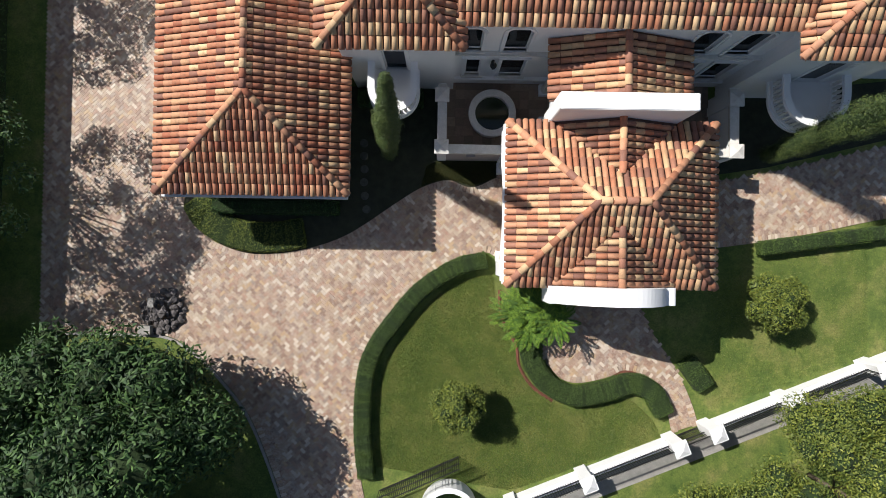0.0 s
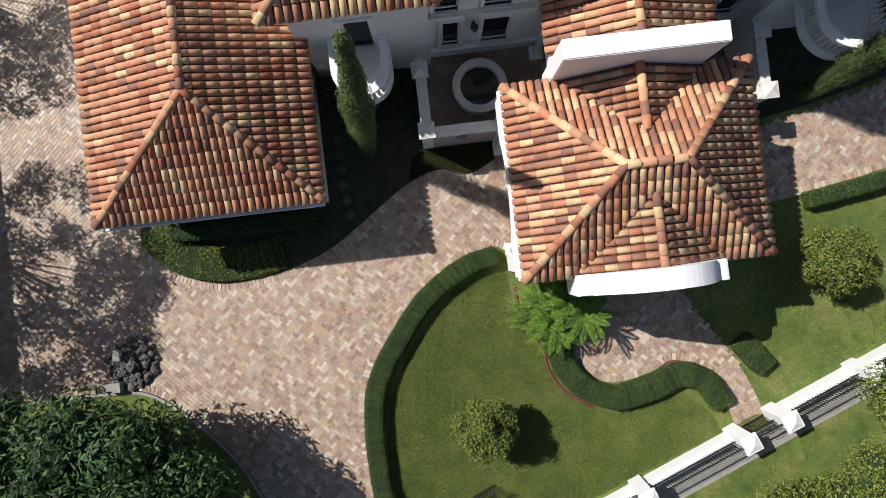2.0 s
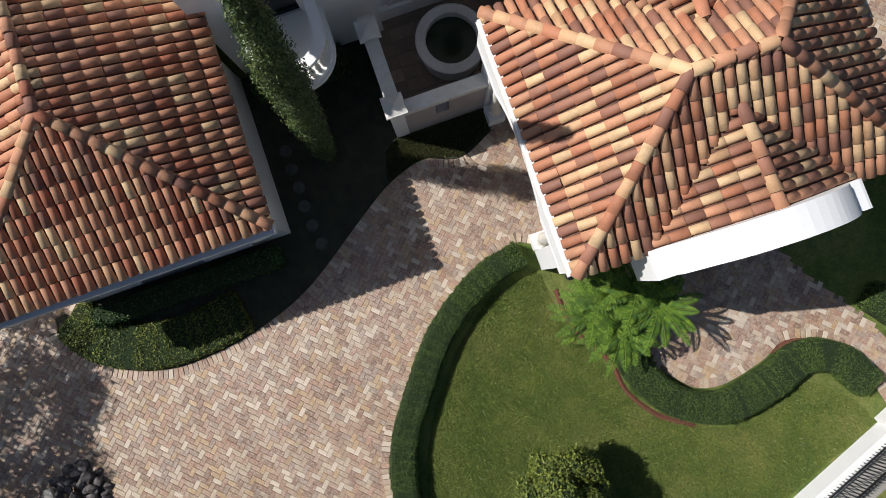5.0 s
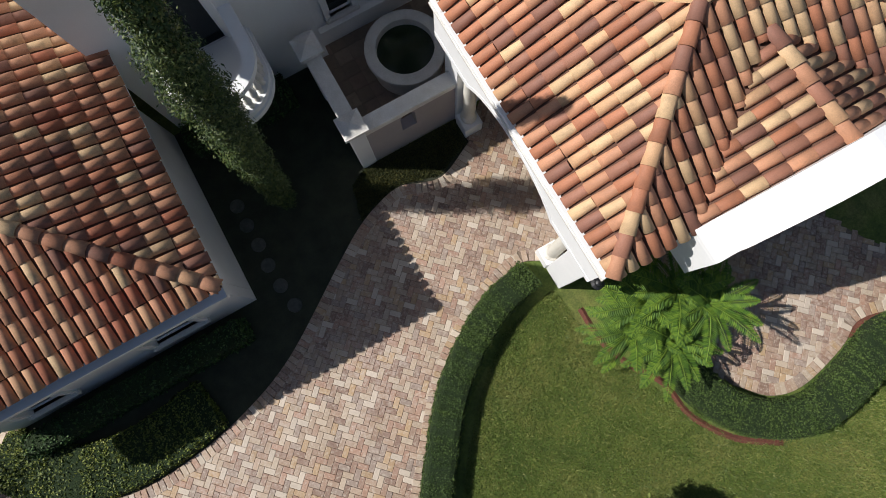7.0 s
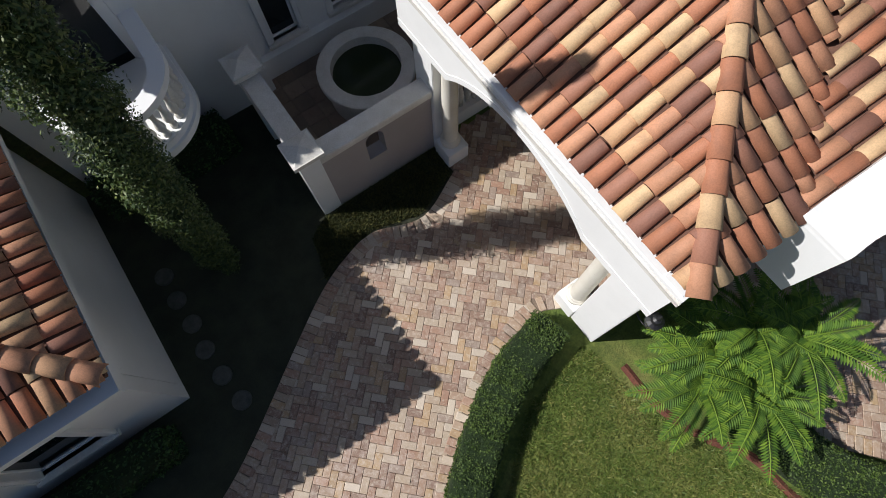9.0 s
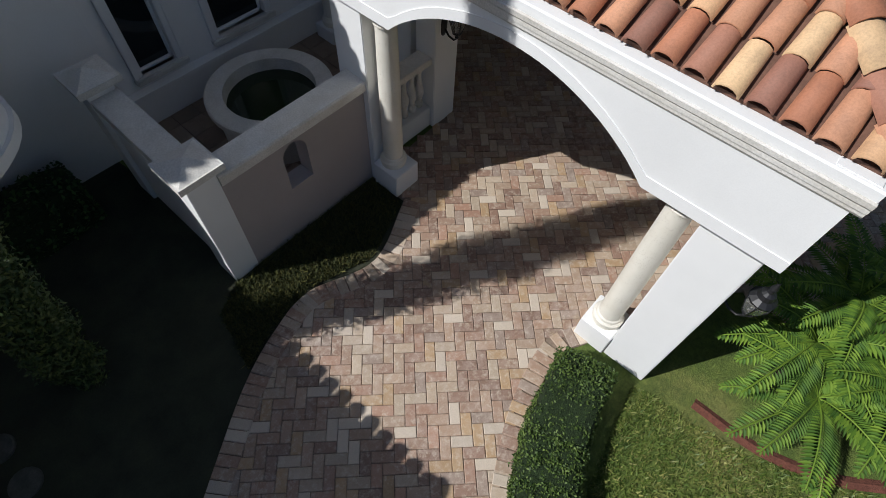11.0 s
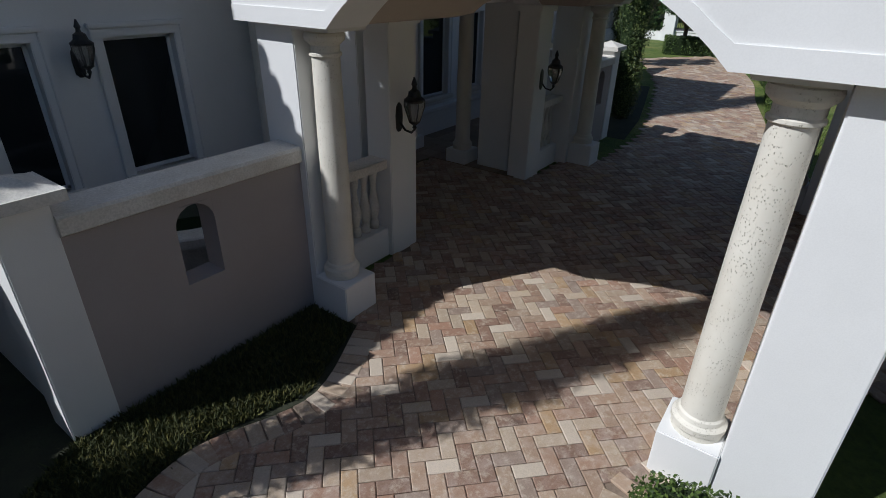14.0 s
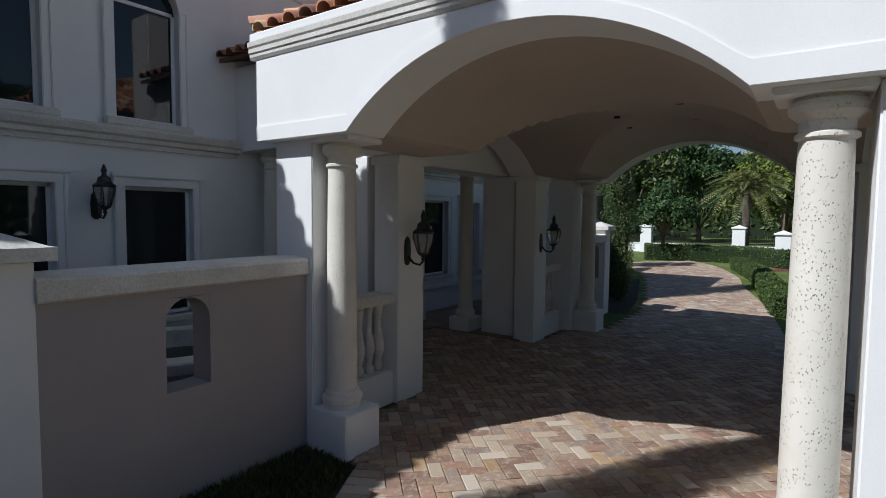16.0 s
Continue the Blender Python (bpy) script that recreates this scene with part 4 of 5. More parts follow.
def lay(poly, parent, near, budget, turn=math.pi / 4, origin=(0.1, 0.05), edges=()):
    xs, ys = [p[0] for p in poly], [p[1] for p in poly]
    ct, st = math.cos(turn), math.sin(turn)
    R = int((max(xs) - min(xs) + max(ys) - min(ys)) / C) + 8
    cx, cy = (max(xs) + min(xs)) / 2, (max(ys) + min(ys)) / 2
    poly_np = np.array(poly)
    cells = []
    for n in range(-R, R):
        for m in range(-R // 4 - 1, R // 4 + 2):
            for (u, v, a) in ((n + 4 * m + 1, n + 0.5, 0.0), (n + 4 * m + 2.5, n, math.pi / 2)):
                x, y = C * u, C * v
                X, Y = cx + origin[0] + ct * x - st * y, cy + origin[1] + st * x + ct * y
                if min(xs) < X < max(xs) and min(ys) < Y < max(ys):
                    cells.append((X, Y, a + turn))
    P = np.array(cells)
    ins = np.zeros(len(P), bool)
    for (x0, y0), (x1, y1) in zip(poly_np, np.roll(poly_np, -1, 0)):
        if y0 == y1:
            continue
        hit = ((y0 > P[:, 1]) != (y1 > P[:, 1])) & (P[:, 0] < (x1 - x0) * (P[:, 1] - y0) / (y1 - y0) + x0)
        ins ^= hit
    P = P[ins]
    for line in edges:
        Q = np.array(line)
        for k in range(0, len(Q), 1):
            P = P[np.hypot(P[:, 0] - Q[k, 0], P[:, 1] - Q[k, 1]) > 0.2]
    P = P[np.argsort(np.hypot(P[:, 0] - near[0], P[:, 1] - near[1]))]
    r2 = random.Random(3)
    V, F = [], []
    for i, (x, y, a) in enumerate(P):
        m = Matrix.Translation((x, y, r2.uniform(-0.003, 0.003))) @ Matrix.Rotation(a + r2.uniform(-0.008, 0.008), 4, "Z") @ Matrix.Rotation(r2.uniform(-0.008, 0.008), 4, "X")
        if i < budget:
            ob = new("paver", PAVER_ME)
            ob.parent, ob.matrix_local = parent, m
        else:
            k = len(V)
            V += [m @ Vector(p) for p in PV]
            F += [tuple(q + k for q in f) for f in PF]
    ob = finish("pavers", V, F, paver, parent)
    ob["kind"] = "stuff"


def border(line, parent, inset):
    V, F = [], []
    r2 = random.Random(5)
    for x, y, a in on_line(line, 0.16):
        m = Matrix.Translation((x - math.sin(a) * inset, y + math.cos(a) * inset, 0.008 + r2.uniform(-0.002, 0.002))) @ Matrix.Rotation(a + math.pi / 2 + r2.uniform(-0.02, 0.02), 4, "Z")
        k = len(V)
        V += [m @ Vector(p) for p in PV]
        F += [tuple(q + k for q in f) for f in PF]
    ob = finish("border_pavers", V, F, paver, parent)
    ob["kind"] = "stuff"


border(HEDGE_EDGE, road, -0.16)
border(BED_EDGE, road, -0.16)
border(ISLAND_EDGE, road, 0.16)
border(EAST_S, road, 0.16)
border(PATH_EDGE[2:-20], foot, 0.16)
terrace = sheet("floor", [(0.15, 6.74), (4.99, 6.74), (4.99, 9.0), (8.75, 9.0), (8.75, 6.74), (13.05, 6.74), (13.05, MY), (0.5, MY), (0.15, 9.6)], 0.03, joint, "brown stone terrace floor between the walls", "terrace")
SV, SF = paver_geometry(0.45, 0.45, 0.008, 0.006, 0.03)
V, F = [], []
for i in range(30):
    for j in range(9):
        x, y = 0.4 + 0.45 * i, 6.98 + 0.45 * j
        if x < 13 and y < MY - 0.2 and not (5.1 < x < 8.6 and y < 9.1) and math.dist((x, y), (2.4, 8.48)) > 0.8:
            k = len(V)
            V += [(p[0] + x, p[1] + y, p[2] + 0.025) for p in SV]
            F += [tuple(q + k for q in f) for f in SF]
finish("terrace_slabs", V, F, terrace_stone, terrace)["kind"] = "stuff"
for x, y in ((-3.83, 7.2), (-3.83, 6.57), (-3.79, 5.92), (-3.81, 5.28), (-3.76, 4.61), (-3.66, 3.95)):
    bm = bmesh.new()
    lathe(bm, [(0.2, 0.0), (0.2, 0.04), (0.18, 0.05)], (x, y, 0.008), 18)
    tagged(part("stepping_stone", bm, dark_stone), "round grey stepping stone in dark soil", "stone", "stepping stones")
# stone edging of the beds
for nm, line, off in (("kerb", ISLAND_EDGE, -0.06), ):
    bm = bmesh.new()
    for p, q in zip(line, line[1:]):
        a = math.atan2(q[1] - p[1], q[0] - p[0])
        nx, ny = -math.sin(a), math.cos(a)
        prism(bm, [(p[0] - nx * 0.02, p[1] - ny * 0.02), (q[0] - nx * 0.02, q[1] - ny * 0.02), (q[0] - nx * 0.14, q[1] - ny * 0.14), (p[0] - nx * 0.14, p[1] - ny * 0.14)], 0, 0.09)
    tagged(part(nm, bm, stone_grey), "low grey stone kerb round the tree island", "kerb", kind="structure")


# ---- leaves ----
def leaf_cloud(name, P, Nrm, length, width, mat, parent=None, seed=1, spread=0.9):
    """Folded four-cornered leaves at the places P, roughly facing the ways Nrm."""
    g = np.random.default_rng(seed)
    n = len(P)
    Nrm = Nrm + g.normal(0, spread, (n, 3))
    Nrm /= np.linalg.norm(Nrm, axis=1, keepdims=True) + 1e-9
    t = g.normal(0, 1, (n, 3))
    t -= (t * Nrm).sum(1, keepdims=True) * Nrm
    t /= np.linalg.norm(t, axis=1, keepdims=True) + 1e-9
    s = np.cross(Nrm, t)
    k = g.uniform(0.7, 1.25, (n, 1))
    L, Wd = length * k / 2, width * k / 2
    quad = np.stack([P - t * L, P + s * Wd - Nrm * Wd * 0.35, P + t * L, P - s * Wd - Nrm * Wd * 0.35], 1).reshape(-1, 3)
    me = bpy.data.meshes.new(name)
    me.vertices.add(4 * n)
    me.vertices.foreach_set("co", quad.ravel())
    idx = np.arange(4 * n).reshape(n, 4)
    tri = np.concatenate([idx[:, [0, 1, 2]], idx[:, [0, 2, 3]]], 1).reshape(-1, 3)
    me.loops.add(len(tri) * 3)
    me.loops.foreach_set("vertex_index", tri.ravel())
    me.polygons.add(len(tri))
    me.polygons.foreach_set("loop_start", np.arange(0, len(tri) * 3, 3))
    me.materials.append(mat)
    me.update(calc_edges=True)
    ob = new(name, me)
    if parent:
        ob.parent = parent
    return ob


def ball_points(g, n, centre, r, squash=1.0):
    d = g.normal(0, 1, (n, 3))
    d /= np.linalg.norm(d, axis=1, keepdims=True)
    rad = r * g.uniform(0.6, 1.05, (n, 1))
    return np.array(centre) + d * rad * np.array([1, 1, squash]), d


def crown(name, parent, clumps, per, length, width, mat, seed, squash=0.8, core=True):
    g = np.random.default_rng(seed)
    P, D = [], []
    for (x, y, z, r) in clumps:
        p, d = ball_points(g, int(per * r * r), (x, y, z), r, squash)
        P.append(p), D.append(d + np.array([0, 0, 0.5]))
    ob = leaf_cloud(name, np.concatenate(P), np.concatenate(D), length, width, mat, parent, seed)
    V, F = [], []
    for (x, y, z, r) in (clumps if core else ()):
        bm = bmesh.new()
        bmesh.ops.create_icosphere(bm, subdivisions=1, radius=r * 0.62)
        k = len(V)
        V += [(v.co.x + x, v.co.y + y, v.co.z * squash + z) for v in bm.verts]
        F += [tuple(q.index + k for q in f.verts) for f in bm.faces]
        bm.free()
    if core:
        finish("shade_core", V, F, cover, parent)
    return ob


def tree(label, base, height, radius, mat, seed, clumps=26, per=420, leaf=(0.16, 0.07), crown_low=0.35, group="", category="tree", trunk_r=0.16, bare=False, size=(0.24, 0.4)):
    """A trunk with limbs and a crown of uneven leaf clumps."""
    g = random.Random(seed)
    t = thing("tree", label, category, group)
    x, y = base
    low = height * crown_low
    tube("trunk", [(x, y, -0.02), (x + 0.03, y, low * 0.5), (x + 0.06, y + 0.05, low), (x, y, height * 0.7)], trunk_r, bark, t, 0.45, 8)
    cl = []
    for i in range(clumps):
        a, q = g.uniform(0, 2 * math.pi), math.sqrt(g.uniform(0.02, 1))
        r = radius * g.uniform(*size)
        rr = (radius - r * 0.7) * q
        top = (1 - q * q) ** 0.5
        z = low + (height - low) * (0.2 + 0.65 * top * g.uniform(0.45, 1.0))
        cl.append((x + rr * math.cos(a), y + rr * math.sin(a), max(z, r * 0.5 + 0.1), r))
    for c in cl[:16 if bare else 9]:
        tube("limb", [(x, y, low * 0.85), ((x + c[0]) / 2, (y + c[1]) / 2, (low + c[2]) / 2 + 0.1), c[:3]], trunk_r * (0.3 if bare else 0.45), bark, t, 0.3, 5)
    crown("crown", t, cl, per, *leaf, mat, seed, core=not bare)
    return t


def hedge(label, line, width, height, seed, dens=620, mat=None, leaf=0.055, round_=0.16, cls="hedge"):
    """A clipped hedge along a line: a rounded body all over with small leaves."""
    t = thing("hedge", label, cls)
    line = smooth_line(line, 6)
    sec = []
    w, h, r = width / 2 - 0.03, height - 0.03, round_
    for ox, oz in ((-w, 0), (-w, h - r), (-w + r * 0.3, h - r * 0.3), (-w + r, h), (w - r, h), (w - r * 0.3, h - r * 0.3), (w, h - r), (w, 0)):
        sec.append((ox, oz))
    V, F = [], []
    g = np.random.default_rng(seed)
    P, D = [], []
    m = len(sec)
    for i, (x, y) in enumerate(line):
        p, q = line[max(i - 1, 0)], line[min(i + 1, len(line) - 1)]
        a = math.atan2(q[1] - p[1], q[0] - p[0])
        nx, ny = -math.sin(a), math.cos(a)
        k = 0.8 if i in (0, len(line) - 1) else 1.0
        V += [(x + nx * ox * k, y + ny * ox * k, oz * (0.94 if k < 1 else 1)) for ox, oz in sec]
        if i + 1 < len(line):
            L = math.dist(line[i], line[i + 1])
            for (a0, b0), (a1, b1) in zip(sec, sec[1:]):
                n = int(dens * L * math.hypot(a1 - a0, b1 - b0)) + 1
                u, v = g.uniform(0, 1, n), g.uniform(-0.1, 1.1, n)
                ox, oz = a0 + (a1 - a0) * u, b0 + (b1 - b0) * u
                sx, sy = line[i][0] + (line[i + 1][0] - line[i][0]) * v, line[i][1] + (line[i + 1][1] - line[i][1]) * v
                no = np.array([-(b1 - b0), a1 - a0]) / (math.hypot(a1 - a0, b1 - b0) + 1e-9)
                lump = 0.025 * np.sin(sx * 5.1 + oz * 7) * np.cos(sy * 4.3) + g.normal(0, 0.02, n) + 0.012 * np.sin(sx * 17 + sy * 13)
                P.append(np.stack([sx + nx * (ox + no[0] * lump), sy + ny * (ox + no[0] * lump), np.maximum(oz + no[1] * lump, 0.01)], 1))
                D.append(np.tile([nx * no[0], ny * no[0], no[1]], (n, 1)))
    # ends
    for e, s in ((0, 1), (-1, -1)):
        p, q = (line[0], line[1]) if e == 0 else (line[-2], line[-1])
        a = math.atan2(q[1] - p[1], q[0] - p[0])
        n = int(dens * width * height)
        ox, oz = g.uniform(-w * 0.85, w * 0.85, n), g.uniform(0, h * 0.95, n)
        c = line[e]
        out = 0.06 * g.uniform(0, 1, n) * s
        P.append(np.stack([c[0] - math.sin(a) * ox - math.cos(a) * out, c[1] + math.cos(a) * ox - math.sin(a) * out, oz], 1))
        D.append(np.tile([-math.cos(a) * s, -math.sin(a) * s, 0.2], (n, 1)))
    for i in range(len(line) - 1):
        for k in range(m - 1):
            F.append((i * m + k, i * m + k + 1, (i + 1) * m + k + 1, (i + 1) * m + k))
    F += [tuple(range(m)), tuple(range(len(V) - m, len(V)))[::-1]]
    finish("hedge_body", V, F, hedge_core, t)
    leaf_cloud("leaves", np.concatenate(P), np.concatenate(D), leaf, leaf * 0.6, mat or hedge_leaf, t, seed, 1.0)
    return t


hedge("long curved clipped green hedge between lawn and drive", [(2.2, 1.55), (0.75, 1.15), (-0.9, 0.05), (-2.25, -1.55), (-3.2, -3.0), (-3.58, -4.6), (-3.62, -6.9), (-3.4, -9.0)], 0.86, 0.6, 11, 3000, leaf=0.042)
hedge("S-shaped clipped green hedge beside the garden path", [(4.3, -1.9), (4.5, -3.2), (5.25, -4.35), (6.6, -4.95), (8.1, -4.7), (9.4, -4.3), (10.4, -4.75), (10.95, -5.75)], 1.0, 0.58, 12, 2200, leaf=0.046)
hedge("short clipped hedge at the end of the path", [(12.0, -3.15), (12.5, -3.85), (12.9, -4.4)], 1.0, 0.6, 13, 1300)
hedge("straight clipped hedge along the east drive", [(15.5, 2.3), (18.5, 2.75), (21.7, 3.2), (25, 3.7), (30, 5.0)], 0.74, 0.65, 14, 1000, leaf=0.065)
hedge("low ground cover shrub strip before the garage", [(-12.0, 4.3), (-11.2, 3.25), (-9.8, 2.6), (-8.2, 2.5), (-6.7, 2.75)], 1.5, 0.3, 15, 900, olive_leaf, leaf=0.07, round_=0.12, cls="shrub")
hedge("dark clipped shrubs against the garage wall", [(-10.9, 3.95), (-8, 3.95), (-5.0, 3.95)], 0.7, 0.85, 16, 420, dark_leaf, 0.08, cls="shrub")
hedge("shrubs in the shade beside the tower wall", [(-4.0, 9.3), (-1.0, 9.3)], 0.8, 1.0, 17, 300, dark_leaf, 0.09, cls="shrub")
hedge("tall dark boundary hedge on the west side", [(-22.4, 24), (-22.3, 10), (-22.4, 0), (-22.2, -10)], 1.6, 3.9, 18, 120, dark_leaf, 0.13, cls="hedge")
hedge("clipped green hedge at the bend of the east drive", [(33.5, 10.5), (34.5, 7.5), (34, 4.2), (31.5, 2.4)], 1.2, 1.0, 19, 150, hedge_leaf, 0.12)


# Out-of-view belts, added to cut horizon light on the shaded walls.
for belt, seed in (([(-48, -34), (-15, -36), (20, -36), (60, -42)], 96), ([(-40, 45), (-42, 15), (-42, -10), (-44, -32)], 97)):
    hedge("added unseen belt of tall dark trees that blocks low sky light", belt, 5.0, 13.0, seed, 4, dark_leaf, 0.95, 2.5, cls="trees")
hedge("dense wall of tall trees far across the street", [(78, -40), (80, -5), (78, 30), (72, 70)], 6.0, 11.0, 20, 5, cypress_leaf, 0.95, 2.5, cls="trees")


def mulch_ring(pts, w, label):
    bm = bmesh.new()
    line = smooth_line(pts, 6)
    A, B = [], []
    for i, (x, y) in enumerate(line):
        p, q = line[max(i - 1, 0)], line[min(i + 1, len(line) - 1)]
        a = math.atan2(q[1] - p[1], q[0] - p[0])
        A.append(bm.verts.new((x - math.sin(a) * w / 2, y + math.cos(a) * w / 2, 0.006)))
        B.append(bm.verts.new((x + math.sin(a) * w / 2, y - math.cos(a) * w / 2, 0.006)))
    C_ = [bm.verts.new(((a.co.x + b.co.x) / 2, (a.co.y + b.co.y) / 2, 0.05)) for a, b in zip(A, B)]
    for i in range(len(line) - 1):
        bm.faces.new((A[i], A[i + 1], C_[i + 1], C_[i]))
        bm.faces.new((C_[i], C_[i + 1], B[i + 1], B[i]))
    return tagged(part("mulch_bed", bm, mulch), label, "bed", kind="structure")


mulch_ring([(2.95, 0.1), (2.98, -0.9), (3.3, -1.8), (3.8, -2.6), (3.95, -3.6), (4.6, -4.6), (5.6, -5.3)], 0.17, "red bark mulch edge round the palm bed")
mulch_ring([(8.6, -4.0), (9.5, -3.85), (10.4, -4.3), (10.9, -5.1)], 0.3, "red bark mulch under the hedge")
mulch_ring([(30, 3.9), (31.5, 2.9), (33.5, 3.6)], 1.0, "red bark mulch under the far hedge")


# ---- trees ----
tree("large dark glossy-leaved tree on the drive island", (-14.4, -7.7), 7.8, 6.7, dark_leaf, 21, 58, 330, (0.3, 0.105), 0.2, trunk_r=0.35, size=(0.15, 0.28))
tree("wide yellow-green street tree behind the fence", (18.2, -8.7), 6.2, 5.5, olive_leaf, 22, 100, 1000, (0.13, 0.06), 0.3, "street trees", trunk_r=0.12, size=(0.13, 0.24))
tree("low yellow-green street tree behind the fence", (12.4, -11.6), 5.0, 3.4, olive_leaf, 23, 50, 1000, (0.13, 0.06), 0.3, "street trees", trunk_r=0.1)
tree("small round clipped tree standing on the lawn", (0.95, -5.2), 3.2, 1.28, olive_leaf, 24, 54, 2000, (0.11, 0.05), 0.2, "lawn trees", trunk_r=0.05)
tree("small round bushy tree on the east lawn", (15.7, -0.25), 3.0, 1.45, olive_leaf, 25, 44, 2000, (0.12, 0.055), 0.12, "lawn trees", trunk_r=0.06)
tree("thin-crowned tree beyond the west hedge", (-21.8, 5.6), 8.8, 5.7, dark_leaf, 26, 150, 330, (0.2, 0.09), 0.4, "boundary trees", trunk_r=0.16, bare=True, size=(0.07, 0.16))
tree("thin-crowned tree beyond the west hedge", (-22.5, 17.5), 8.8, 5.0, dark_leaf, 27, 120, 330, (0.2, 0.09), 0.4, "boundary trees", trunk_r=0.16, bare=True, size=(0.08, 0.15))
tree("dark evergreen tree beside the far drive", (27.2, 10.4), 6.6, 1.4, dark_leaf, 28, 26, 700, (0.2, 0.09), 0.05, "far trees")
tree("round dark tree before the far fence", (34, 9.6), 5.2, 2.3, dark_leaf, 29, 22, 330, (0.24, 0.1), 0.3, "far trees")
gt = random.Random(4)
for i in range(9):
    tree("tall spreading green tree across the street", (58 + gt.uniform(-4, 8), -14 + 6.4 * i + gt.uniform(-1.5, 1.5)), gt.uniform(10.5, 14.5), gt.uniform(4.5, 6), (olive_leaf, dark_leaf, cypress_leaf)[i % 3], 40 + i, 26, 90, (0.5, 0.24), 0.12, "street side trees", trunk_r=0.3)


def cypress(label, base, tip, radius, seed):
    t = thing("cypress", label, "tree", "cypresses")
    g = np.random.default_rng(seed)
    b, e = Vector(base), Vector(tip)
    tube("trunk", [b, b.lerp(e, 0.5), b.lerp(e, 0.9)], 0.12, bark, t, 0.2, 7)
    P, D, cl = [], [], []
    n = int((e - b).length / 0.16)
    for i in range(n):
        f = i / n
        rr = radius * (math.sin(math.pi * min(1, 0.16 + f * 0.5) ) if f < 0.6 else 1.0) * min(1.0, (1 - f) * 2.0 + 0.08)
        c = b.lerp(e, 0.03 + 0.97 * f)
        for k in range(5):
            a = g.uniform(0, 6.28)
            q = Vector((math.cos(a), math.sin(a), 0)) * rr * g.uniform(0.35, 0.8)
            s = 0.16 + 0.3 * rr * g.uniform(0.6, 1.1)
            p, d = ball_points(g, 150, c + q, s, 1.5)
            P.append(p)
            D.append(d + np.array([q.x, q.y, 0.5]))
    leaf_cloud("foliage", np.concatenate(P), np.concatenate(D), 0.075, 0.03, cypress_leaf, t, seed, 0.8)
    bm = bmesh.new()
    lathe(bm, [(radius * 0.35, 0.1), (radius * 0.6, 0.3 * (e.z - b.z)), (radius * 0.5, 0.6 * (e.z - b.z)), (0.03, 0.95 * (e.z - b.z))], (0, 0, 0), 9)
    for v in bm.verts:
        v.co += b + (e - b) * (v.co.z / (e.z - b.z)) - Vector((0, 0, (v.co.z)))
    part("shade_core", bm, cover, t)


cypress("tall slim cypress in the bed by the tower", (-2.6, 6.65, 0), (-1.62, 6.85, 11.0), 0.5, 61)
cypress("tall slim cypress in the east bed", (15.9, 6.9, 0), (16.6, 7.6, 10.5), 0.75, 62)


def rosette(parent, c, count, length, seed, mat, droop=0.7, leaflet=0.26, width=0.028, pairs=22, up=(0.3, 1.3)):
    """Arching feather fronds from one heart."""
    g = random.Random(seed)
    for i in range(count):
        a = 2 * math.pi * (i + g.uniform(-0.4, 0.4)) / count
        e = g.uniform(*up)
        L = length * g.uniform(0.8, 1.1)
        d = Vector((math.cos(a), math.sin(a), 0))
        V, F, mid = [], [], []
        for k in range(pairs + 1):
            f = k / pairs
            mid.append(Vector(c) + d * (L * f * math.cos(e * (1 - 0.4 * f))) + Vector((0, 0, L * (f * math.sin(e) - droop * f * f))))
        side = d.cross(Vector((0, 0, 1))).normalized()
        for k in range(2, pairs + 1):
            f = k / pairs
            ll = leaflet * (math.sin(math.pi * min(1, 0.12 + f * 0.86)) ** 0.6) * g.uniform(0.85, 1.1)
            along = (mid[k] - mid[k - 1]).normalized()
            for s in (-1, 1):
                tip = mid[k] + side * s * ll * 0.86 + along * ll * 0.45 - Vector((0, 0, 0.12 * ll))
                m = (mid[k] + tip) / 2 + Vector((0, 0, 0.06 * ll))
                n = len(V)
                V += [mid[k], m + along * width, tip, m - along * width]
                F += [(n, n + 1, n + 2), (n, n + 2, n + 3)]
        n = len(V)
        for p in mid:
            V += [p + side * 0.01, p - side * 0.01, p + Vector((0, 0, 0.012))]
        for k in range(pairs):
            q = n + 3 * k
            F += [(q, q + 3, q + 5, q + 2), (q + 1, q + 2, q + 5, q + 4), (q, q + 1, q + 4, q + 3)]
        finish("frond", V, F, mat, parent)


palm = thing("feather_palm", "bright green clump of feather palms beside the porch", "palm")
for i, (x, y, z) in enumerate(((3.6, -0.9, 0.9), (4.85, -0.6, 1.45), (4.2, -1.55, 1.1), (5.3, -1.2, 1.5), (4.1, -0.5, 1.2))):
    tube("stem", [(x * 0.7 + 4.4 * 0.3, y * 0.7 - 0.3, 0), (x, y, z)], 0.06, bark, palm, 0.7, 7)
    rosette(palm, (x, y, z), 17, 1.36, 70 + i, palm_leaf, 0.42, 0.24, 0.026, 30, (0.05, 1.1))
date = thing("date_palm", "tall shaggy date palm across the far drive", "palm")
tube("trunk", [(46.5, 6.3, 0), (46.5, 6.3, 2), (46.5, 6.3, 4.6)], 0.3, bark, date, 0.9, 9)
rosette(date, (46.5, 6.3, 4.8), 60, 4.3, 90, date_leaf, 0.75, 0.55, 0.04, 26, (0.0, 1.4))


